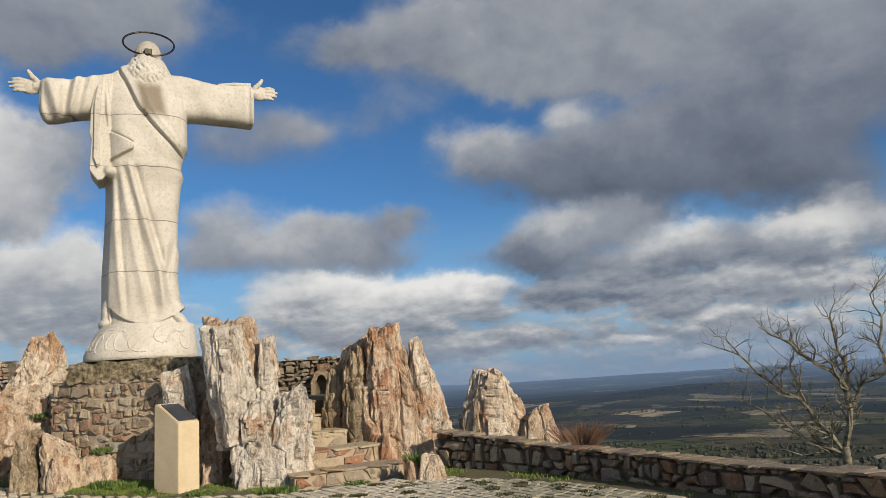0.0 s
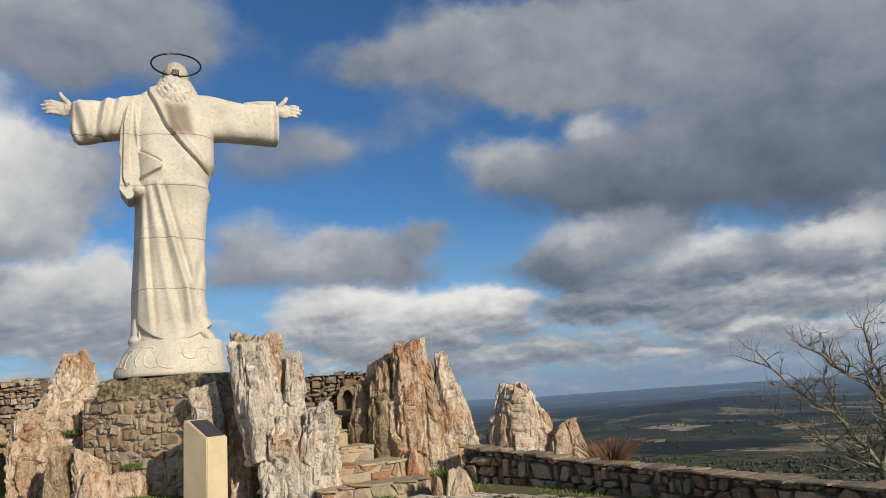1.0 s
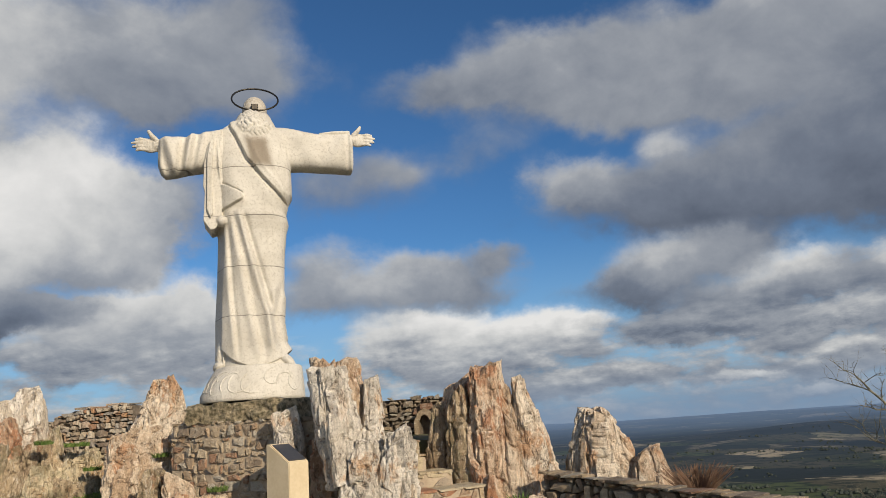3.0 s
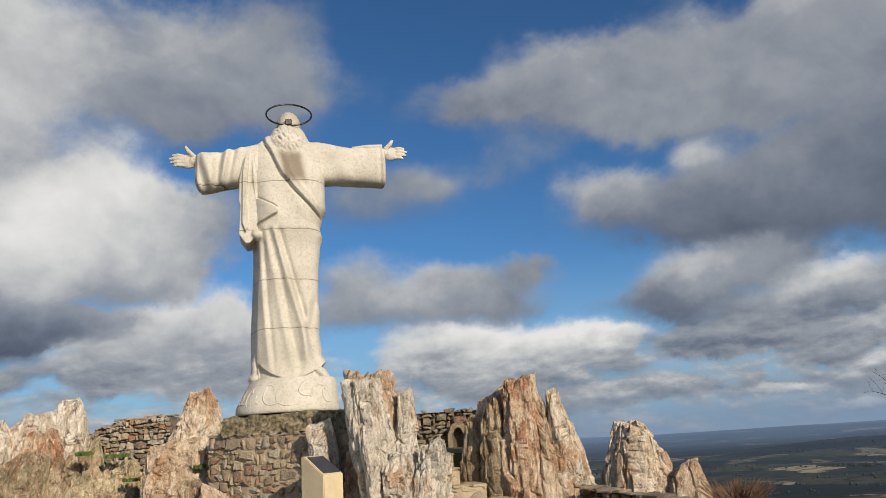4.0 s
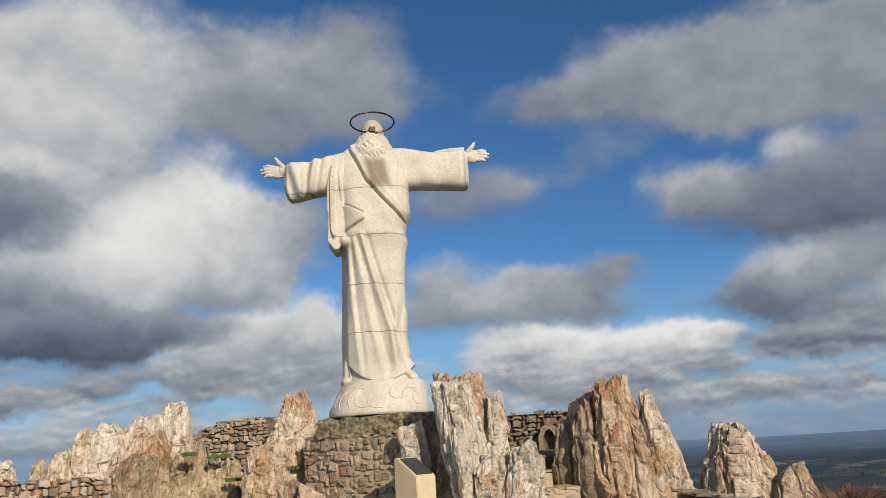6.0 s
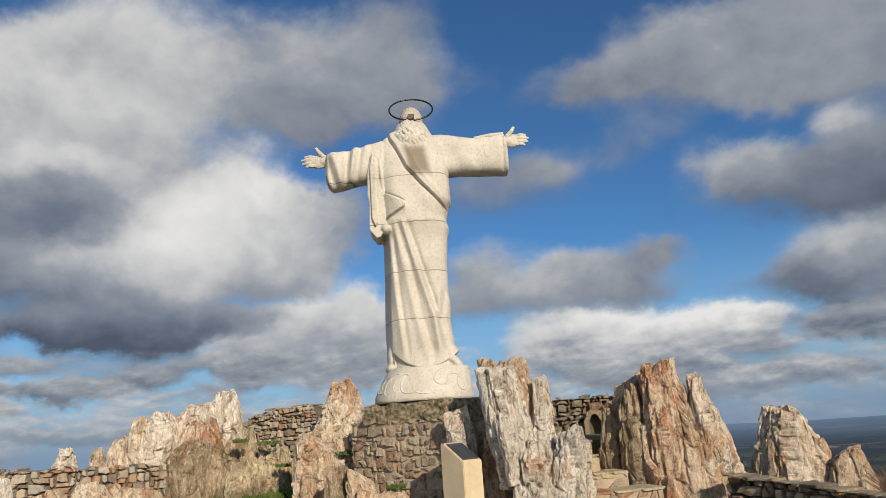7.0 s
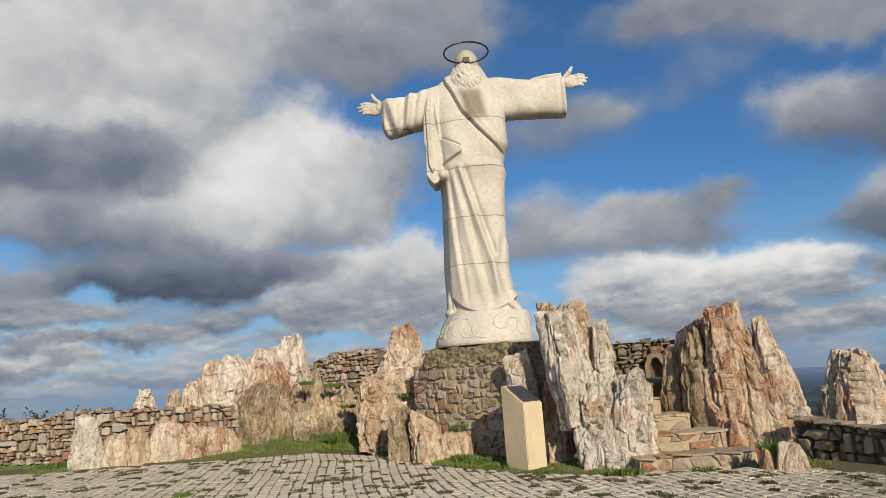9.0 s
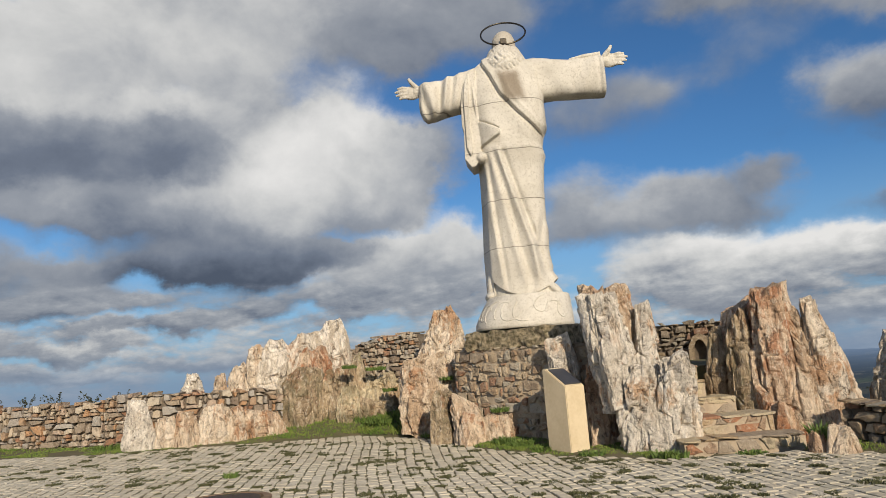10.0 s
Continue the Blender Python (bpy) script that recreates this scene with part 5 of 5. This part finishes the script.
# ---- steps between the crags ----
def build_steps():
    rng = random.Random(8)
    steps = thing("stone_steps", pose(-2.33, 10.85, 0, 0, 0, 29.0), "rustic stone steps climbing between the crags", "steps", kind="structure")
    for y, x0, x1, z0, z1 in ((0.0, -0.05, 1.72, 0.0, 0.21), (0.46, -0.1, 1.5, 0.2, 0.49), (0.92, -0.1, 1.15, 0.45, 0.73), (1.34, -0.1, 0.85, 0.7, 0.98), (1.78, -0.2, 0.9, 0.95, 1.22)):
        bm = bmesh.new()
        bmesh.ops.create_cube(bm, size=1, matrix=Matrix.Translation(((x0 + x1) / 2, y + 0.47, z1 / 2 - 0.08)) @ Matrix.Diagonal((x1 - x0 - 0.02, 0.9, z1 - 0.03 + 0.1, 1)))
        part("core", mesh_from("core", bm, LIME), steps)
        for shape in coursed_cells(x1 - x0, z1 - z0 - 0.03, (0.09, 0.2), rng, 0.4):
            data, mx, mz = stone_from(shape, 0.2, 0.004, rng, STONE_STEP, 0.012)
            part("stone", data, steps, pose(x0 + mx, y + rng.uniform(-0.012, 0.012), z0 + mz, rng.uniform(-2, 2), 0, rng.uniform(-2, 2)))
        x = x0
        while x < x1 - 0.05:
            w = min(rng.uniform(0.22, 0.5), x1 - x)
            part("stone", rng.choice(STEP_SLABS), steps, pose(x + w / 2, y + 0.29 + rng.uniform(-0.03, 0.03), z1 - 0.018 + rng.uniform(-0.014, 0.008), rng.uniform(-2, 2), rng.uniform(-2, 2), rng.uniform(-9, 9)) @ Matrix.Diagonal((w + 0.01, 0.60, 0.036, 1)))
            x += w


def build_block():
    """Rough mossy course carrying the pedestal."""
    bm = bmesh.new()
    bmesh.ops.create_cube(bm, size=1)
    bmesh.ops.subdivide_edges(bm, edges=bm.edges[:], cuts=22, use_grid_fill=True)
    for v in bm.verts:
        p = v.co.copy()
        v.co = Vector((p.x * 2.3, p.y * 2.0, p.z * 0.34))
        q = v.co * 5
        v.co += Vector((noise.noise(q), noise.noise(q + Vector((9, 0, 0))), 0.5 * noise.noise(q + Vector((0, 9, 0))))) * 0.06 + p * noise.fractal(q * 0.8, 1, 2, 3) * 0.09
    ob = thing("plinth_course", pose(-5.22, 13.22, 1.91, 0, 0, -12), "coarse mossy stone course under the pedestal", "plinth", kind="structure", data=mesh_from("plinth_course", bm, MOSSY))


def build_terrace():
    """Earth held up behind the walls."""
    outline = [(-11.6, 14.9), (-10.4, 14.9), (-8.8, 14.7), (-7.2, 13.3), (-6.8, 12.9), (-4.9, 12.4), (-3.4, 12.4), (-3.0, 13.0), (-1.5, 13.6), (-0.6, 16.2), (-11.5, 17.0)]
    bm = bmesh.new()
    low, high = [bm.verts.new((x, y, -0.5)) for x, y in outline], [bm.verts.new((x, y, 1.2 if x > -4 else 1.6)) for x, y in outline]
    bm.faces.new(high)
    for i in range(len(outline)):
        j = (i + 1) % len(outline)
        bm.faces.new((low[i], low[j], high[j], high[i]))
    tagged(new("terrace", mesh_from("terrace", bm, EARTH)), "raised earth terrace behind the stone walls", "terrace", kind="structure")


VERGE = [((-21, 6.2), (-20, 8.6, 0.42)), ((-15.2, 8.6), (-15.6, 10.05, 0.33)), ((-13.55, 9.4), (-13.6, 10.6, 0.28)), ((-11.4, 11.3), (-12.0, 12.5, 0.36)), ((-9.6, 13.0), (-10.4, 14.5, 0.6)),
         ((-8.6, 12.85), (-8.6, 14.0, 0.66)), ((-7.7, 12.65), (-7.5, 13.6, 0.45)), ((-5.8, 11.35), (-6.2, 12.6, 0.2)), ((-4.2, 10.75), (-4.3, 12.2, 0.1)), ((-2.6, 10.5), (-2.7, 11.4, 0.05))]
VERGE_RIGHT = [((-0.9, 11.2), (-0.7, 11.9, 0.06)), ((0.0, 11.0), (0.4, 11.5, 0.05)), ((1.15, 10.1), (1.45, 10.5, 0.03)), ((2.2, 8.7), (2.5, 9.0, 0.02)), ((2.75, 7.8), (3.0, 8.1, 0.02)), ((3.3, 6.4), (3.6, 6.6, 0.02))]


def verge_point(rows, u, v):
    i = min(int(u), len(rows) - 2)
    t = u - i
    (a, b), (c, d) = rows[i], rows[i + 1]
    ix, iy = lerp(a[0], c[0], t), lerp(a[1], c[1], t)
    ox, oy, oz = (lerp(p, q, t) for p, q in zip(b, d))
    return Vector((lerp(ix, ox, v), lerp(iy, oy, v), lerp(rise(ix) + 0.01, oz, v ** 0.8) + 0.012 * noise.noise(Vector((ix * 3, iy * 3, v * 4)))))


def build_verge(rows, label):
    n, m = (len(rows) - 1) * 8, 6
    verts = [verge_point(rows, (len(rows) - 1) * i / n, j / m) for i in range(n + 1) for j in range(m + 1)]
    faces = [(i * (m + 1) + j, (i + 1) * (m + 1) + j, (i + 1) * (m + 1) + j + 1, i * (m + 1) + j + 1) for i in range(n) for j in range(m)]
    tagged(new("verge", mesh_of("verge", verts, faces, EARTH, True)), label, "verge", kind="structure")


def blades(spots, mat, name, label, seed):
    """Grass: spots of (place, height, lean, count)."""
    rng = random.Random(seed)
    verts, faces = [], []
    for place, high, spread, count, wide in spots:
        for _ in range(count):
            a, r = rng.uniform(0, 6.283), spread * math.sqrt(rng.random())
            x, y, z = place.x + r * math.cos(a), place.y + r * math.sin(a), place.z - 0.01
            h, b, lean = high * rng.uniform(0.5, 1.15), rng.uniform(0, 6.283), rng.uniform(0.1, 0.8)
            dx, dy, w = math.cos(b), math.sin(b), wide * rng.uniform(0.6, 1.3)
            i = len(verts)
            lx, ly = math.cos(a) * lean * h, math.sin(a) * lean * h
            verts += [(x - dx * w, y - dy * w, z), (x + dx * w, y + dy * w, z), (x + lx * 0.4 + dx * w * 0.8, y + ly * 0.4 + dy * w * 0.8, z + h * 0.6), (x + lx * 0.4 - dx * w * 0.8, y + ly * 0.4 - dy * w * 0.8, z + h * 0.6), (x + lx, y + ly, z + h * 0.95)]
            faces += [(i, i + 1, i + 2, i + 3), (i + 3, i + 2, i + 4)]
    tagged(new(name, mesh_of(name, verts, faces, mat)), label, "grass", kind="stuff")


def build_grass():
    rng = random.Random(21)
    spots = []
    for _ in range(4200):
        u, v = rng.uniform(0, len(VERGE) - 1), rng.uniform(0.05, 1)
        p = verge_point(VERGE, u, v)
        lush = noise.noise(Vector((p.x * 0.9, p.y * 0.9, 2.0))) + (0.75 if 3.2 < u < 6.4 else 0.0)
        if lush > -0.28:
            spots.append((p, 0.035 + 0.055 * min(1, max(0, lush)), 0.09, 9, 0.006))
    for _ in range(420):
        p = verge_point(VERGE_RIGHT, rng.uniform(0, len(VERGE_RIGHT) - 1), rng.uniform(0.1, 1))
        if noise.noise(Vector((p.x * 1.2, p.y * 1.2, 5.0))) > -0.1:
            spots.append((p, 0.06, 0.07, 7, 0.005))
    blades(spots, GRASS, "grass", "short green winter grass along the walls", 2)
    tufts = []
    for _ in range(520):
        x, y = rng.uniform(-14, 2.2), rng.uniform(6.6, 12)
        if inside(x, y, YARD):
            tufts.append((Vector((x, y, rise(x) + 0.018)), rng.uniform(0.015, 0.04), rng.uniform(0.04, 0.13), 110, 0.013))
    blades(tufts, JOINT_MOSS, "joint_weeds", "low moss and weeds in the paving joints", 3)
    weeds = []
    for x, y, z, high, wide in ((-4.7, 11.3, 0.03, 0.10, 0.22), (-5.2, 11.6, 0.06, 0.15, 0.22), (-5.6, 11.75, 0.1, 0.13, 0.2), (-3.75, 10.85, 0.0, 0.10, 0.2), (-2.62, 10.6, 0.0, 0.13, 0.16), (-2.4, 10.55, 0.0, 0.12, 0.12),
                                (-0.64, 11.15, 0.16, 0.26, 0.10), (-14.0, 10.1, 0.25, 0.15, 0.28), (-12.95, 10.9, 0.25, 0.16, 0.2), (-8.24, 7.9, 0.10, 0.12, 0.10), (-9.2, 13.6, 0.4, 0.15, 0.5), (-10.1, 13.9, 0.4, 0.16, 0.4),
                                (-1.5, 10.95, 0.0, 0.07, 0.2), (-9.59, 13.76, 1.53, 0.09, 0.22), (-9.29, 13.83, 1.04, 0.09, 0.16), (-10.02, 13.33, 1.61, 0.09, 0.16), (-7.36, 13.01, 1.23, 0.09, 0.14), (-5.77, 12.02, 0.63, 0.09, 0.16)):
        weeds.append((Vector((x, y, z)), high, wide, int(850 * wide), 0.015))
    blades(weeds, LEAF, "weeds", "leafy green weeds at the rock feet", 4)


def grow(bm, rng, at, way, length, radius, depth, twist=1.0):
    """A crooked bare limb with side twigs."""
    path, radii, p, d = [at.copy()], [radius], at.copy(), way.normalized()
    n = 5 if depth > 1 else 4
    for i in range(n):
        d = (d + Vector((rng.uniform(-1, 1), rng.uniform(-1, 1), rng.uniform(-0.7, 0.9))) * twist * 0.46).normalized()
        p = p + d * length / n
        path.append(p.copy())
        radii.append(radius * lerp(1, 0.45, (i + 1) / n))
    tube(bm, path, radii, 6 if depth > 2 else (5 if depth > 1 else 4))
    if depth == 0:
        return
    for i in range(1, n + 1):
        for _ in range(2 if depth > 1 else 1):
            if rng.random() < (0.62 if depth > 1 else 0.6):
                side = Vector((rng.uniform(-1, 1), rng.uniform(-1, 1), rng.uniform(-0.3, 1.0)))
                grow(bm, rng, path[i], (path[i] - path[i - 1]).normalized() * 0.5 + side * 0.9, length * rng.uniform(0.3, 0.5), radii[i] * 0.62, depth - 1, twist)


def bare_tree(x, y, z, turn, limbs, seed, label, trunk, depth=3):
    """limbs: the run of each main limb (across, up) and its thickness."""
    tree = thing("bare_tree", pose(x, y, z, 0, 0, turn), label, "tree", "bare trees")
    rng = random.Random(seed)
    bm = bmesh.new()
    tube(bm, [Vector((px, 0, pz)) for px, pz in trunk], [0.075, 0.055, 0.048], 9)
    part("trunk", mesh_from("trunk", bm, BARK, True), tree)
    for run, thick in limbs:
        bm = bmesh.new()
        deep, slope, path = 0.0, rng.uniform(-0.25, 0.25), []
        for k, (px, pz) in enumerate(run):
            here = Vector((px, deep, pz))
            if path:
                mid = (path[-1] + here) / 2 + Vector((rng.uniform(-1, 1), rng.uniform(-1, 1), rng.uniform(-1, 1))) * 0.03
                path.append(mid)
            path.append(here)
            deep += slope * 0.3 + rng.uniform(-0.05, 0.05)
        radii = [thick * lerp(1.0, 0.28, i / (len(path) - 1)) for i in range(len(path))]
        tube(bm, path, radii, 7)
        for i in range(1, len(path)):
            for _ in range(2):
                if rng.random() < 0.9:
                    side = Vector((rng.uniform(-1, 1), rng.uniform(-0.8, 0.8), rng.uniform(-0.35, 1.0)))
                    grow(bm, rng, path[i], (path[i] - path[i - 1]).normalized() * 0.5 + side, rng.uniform(0.22, 0.55), radii[i] * 0.55, depth - 1)
        part("limb", mesh_from("limb", bm, BARK), tree)


def twig_bush(x, y, z, wide, high, seed):
    rng = random.Random(seed)
    bm = bmesh.new()
    for _ in range(340):
        a, r = rng.uniform(0, 6.283), wide * rng.random()
        p = Vector((r * math.cos(a) * 0.4, r * math.sin(a) * 0.4, 0))
        d = Vector((r * math.cos(a), r * math.sin(a), high * rng.uniform(0.7, 1.1)))
        tube(bm, [p, p + d * 0.5 + Vector((rng.uniform(-0.03, 0.03), 0, 0.02)), p + d], [0.006, 0.004, 0.002], 3)
    thing("dry_bush", pose(x, y, z), "dry reddish leafless twig bush behind the low wall", "bush", data=mesh_from("dry_bush", bm, DRY_TWIG))


def sprig(x, y, z, seed):
    """Dark leafy twigs looking over the wall."""
    rng = random.Random(seed)
    bm = bmesh.new()
    for _ in range(7):
        d = Vector((rng.uniform(-0.5, 0.5), rng.uniform(-0.1, 0.1), rng.uniform(0.12, 0.3)))
        tube(bm, [Vector((0, 0, -0.15)), d * 0.5, d], [0.006, 0.005, 0.003], 3)
        for _ in range(9):
            p = d * rng.uniform(0.35, 1.05)
            oval(bm, (p.x + rng.uniform(-0.04, 0.04), p.y, p.z + rng.uniform(-0.03, 0.04)), (0.022, 0.018, 0.008), (rng.uniform(-1, 1), rng.uniform(-1, 1), rng.uniform(0, 3)), 6)
    thing("shrub_sprig", pose(x, y, z), "dark leafy shrub twigs peeping over the wall", "shrub", "shrub sprigs", data=mesh_from("shrub_sprig", bm, DARK_LEAF))


def build_manhole():
    cover = thing("manhole_cover", pose(-6.98, 6.52, rise(-6.98)), "round rusty iron manhole cover set in the paving", "manhole cover")
    bm = bmesh.new()
    bmesh.ops.create_cone(bm, cap_ends=True, segments=48, radius1=0.46, radius2=0.45, depth=0.06)
    part("lid", mesh_from("lid", bm, IRON), cover)
    bm = bmesh.new()
    loft_ring = [[Vector((r * math.cos(a), r * math.sin(a), z)) for r, z in ((0.48, -0.03), (0.58, -0.03), (0.58, 0.026), (0.48, 0.032))] for a in (2 * math.pi * k / 48 for k in range(48))]
    rows = [[bm.verts.new(p) for p in ring] for ring in loft_ring]
    for i in range(48):
        for j in range(4):
            bm.faces.new((rows[i][j], rows[(i + 1) % 48][j], rows[(i + 1) % 48][(j + 1) % 4], rows[i][(j + 1) % 4]))
    part("collar", mesh_from("collar", bm, RUST_RIM), cover, label="rusty iron rim")


def build_niche():
    """A small stone-framed hollow in the back wall, above the steps."""
    niche = thing("wall_niche", pose(-2.74, 15.35, 1.18, 0, 0, 5), "small arched stone niche with a dark hollow", "niche", kind="structure")
    bm = bmesh.new()
    arch = [(-0.22, 0.0), (-0.22, 0.36), (-0.12, 0.56), (0.0, 0.62), (0.12, 0.56), (0.22, 0.36), (0.22, 0.0)]
    inner = [(-0.13, 0.0), (-0.13, 0.33), (-0.07, 0.46), (0.0, 0.5), (0.07, 0.46), (0.13, 0.33), (0.13, 0.0)]
    for (a, b), (c, d) in zip(zip(arch, arch[1:]), zip(inner, inner[1:])):
        v = [bm.verts.new((x, y, z)) for y in (0.0, 0.25) for x, z in (a, b, d, c)]
        for f in ((0, 1, 2, 3), (7, 6, 5, 4), (0, 4, 5, 1), (1, 5, 6, 2), (2, 6, 7, 3), (3, 7, 4, 0)):
            bm.faces.new([v[i] for i in f])
    part("frame", mesh_from("frame", bm, STONE_SHADED), niche, label="weathered stone arch")
    bm = bmesh.new()
    prism(bm, inner, 0.22, 0.25)
    part("hollow", mesh_from("hollow", bm, MORTAR), niche, label="dark back of the hollow")


build_terrace()
build_block()
build_lectern()
build_niche()
build_manhole()
build_verge(VERGE, "earth and grass strip along the rocks")
build_verge(VERGE_RIGHT, "earth strip along the low wall")
build_grass()
bare_tree(5.05, 9.9, -0.45, -27, [
    (((0.08, 0.61), (-0.06, 0.85), (-0.28, 1.2), (-0.56, 1.45), (-0.82, 1.68), (-1.03, 1.96), (-1.17, 2.18)), 0.034),
    (((0.1, 0.68), (0.22, 1.16), (0.22, 1.41), (0.06, 1.68), (-0.13, 1.81), (-0.28, 1.93), (-0.47, 2.14), (-0.64, 2.23)), 0.04),
    (((0.21, 1.12), (0.35, 1.37), (0.48, 1.58), (0.74, 1.64), (1.04, 1.73)), 0.028),
    (((0.24, 1.41), (0.24, 1.78), (0.17, 2.09), (0.15, 2.38), (0.22, 2.55)), 0.024),
    (((0.08, 0.58), (-0.21, 0.7), (-0.46, 0.88), (-0.72, 1.07), (-0.98, 1.28), (-1.19, 1.4)), 0.026),
    (((0.08, 0.53), (-0.09, 0.6), (-0.43, 0.57), (-0.77, 0.66)), 0.02),
    (((0.74, 1.64), (0.67, 1.98), (0.76, 2.34), (0.67, 2.65), (0.91, 2.93)), 0.022),
    (((-0.22, 1.13), (-0.35, 1.44), (-0.42, 1.71), (-0.36, 1.9)), 0.018)], 3, "leafless crooked tree with lichened branches behind the wall", [(0.07, -0.6), (0.09, 0.53), (0.10, 0.68)])
bare_tree(4.0, 10.4, -0.75, -21, [(((0.0, 0.2), (-0.2, 0.45), (-0.42, 0.62), (-0.66, 0.70)), 0.016), (((0.0, 0.2), (0.05, 0.5), (0.0, 0.75), (-0.12, 0.92)), 0.016), (((0.0, 0.2), (0.3, 0.4), (0.55, 0.62), (0.7, 0.75)), 0.016)], 9, "small leafless thicket tree behind the wall", [(0.0, -0.3), (0.0, 0.0), (0.0, 0.2)])
for k, (bx, by) in enumerate(((-16.6, 9.95), (-15.8, 10.2), (-15.0, 10.5), (-17.6, 9.65), (-14.2, 10.75))):
    sprig(bx, by, 1.22, 30 + k)
twig_bush(1.95, 11.6, 0.2, 0.46, 0.40, 6)

# ---- walls, steps and paving, stone by stone ----
rubble_wall("wall_left", "dry-stone boundary wall of warm flat stones", [(-11.45, 13.2, 0.2, 1.3), (-11.85, 12.4, 0.2, 1.3), (-12.5, 11.2, 0.2, 1.34), (-13.4, 10.75, 0.22, 1.38), (-14.5, 10.4, 0.25, 1.38)], STONE_WARM, (0.045, 0.12), seed=3, merge=0.4, gap=0.004, ragged=0.05)
rubble_wall("wall_far_left", "dry-stone boundary wall of tan stones", [(-14.5, 10.4, 0.25, 1.30), (-15.7, 10.05, 0.28, 1.27), (-17.2, 9.55, 0.3, 1.28), (-20.5, 8.5, 0.38, 1.33)], STONE_WARM, (0.05, 0.13), seed=4, merge=0.42, gap=0.005, ragged=0.05)
rubble_wall("wall_right", "low dry-stone wall of brown stones with a flat top", [(-0.35, 12.1, 0, 0.62), (0.42, 11.46, 0, 0.53), (1.36, 10.46, 0, 0.42), (2.45, 9.0, 0, 0.38), (2.93, 8.12, 0, 0.36), (3.62, 6.5, 0, 0.42), (4.4, 3.5, 0, 0.45)], STONE_LOW, (0.05, 0.125), thick=0.36, seed=5, merge=0.5, gap=0.005, coping=0.03, proud=0.02)
rubble_wall("wall_terrace", "rough retaining wall of brown stones", [(-7.0, 12.75, 0.1, 1.83), (-6.06, 12.38, 0.05, 1.78), (-4.91, 12.14, 0.03, 1.77), (-3.7, 12.05, 0, 1.72)], STONE_DULL, (0.05, 0.125), seed=6, proud=0.03, merge=0.45, fill=LIME, recess=0.012, gap=0.006, ragged=0.03)
rubble_wall("wall_ridge", "weathered dry-stone wall between the crags", [(-11.15, 14.8, 0.5, 2.05), (-10.4, 14.7, 0.5, 2.32), (-8.9, 14.5, 0.5, 2.34)], STONE_WARM, (0.04, 0.10), seed=7, ragged=0.04, gap=0.005, merge=0.35)
rubble_wall("wall_back", "shaded dry-stone wall behind the steps", [(-4.2, 15.45, 1.0, 2.06), (-2.95, 15.62, 1.0, 2.06), (-1.6, 15.8, 1.0, 2.05)], STONE_SHADED, (0.05, 0.12), seed=8, ragged=0.03, gap=0.006)
build_steps()
build_paving()
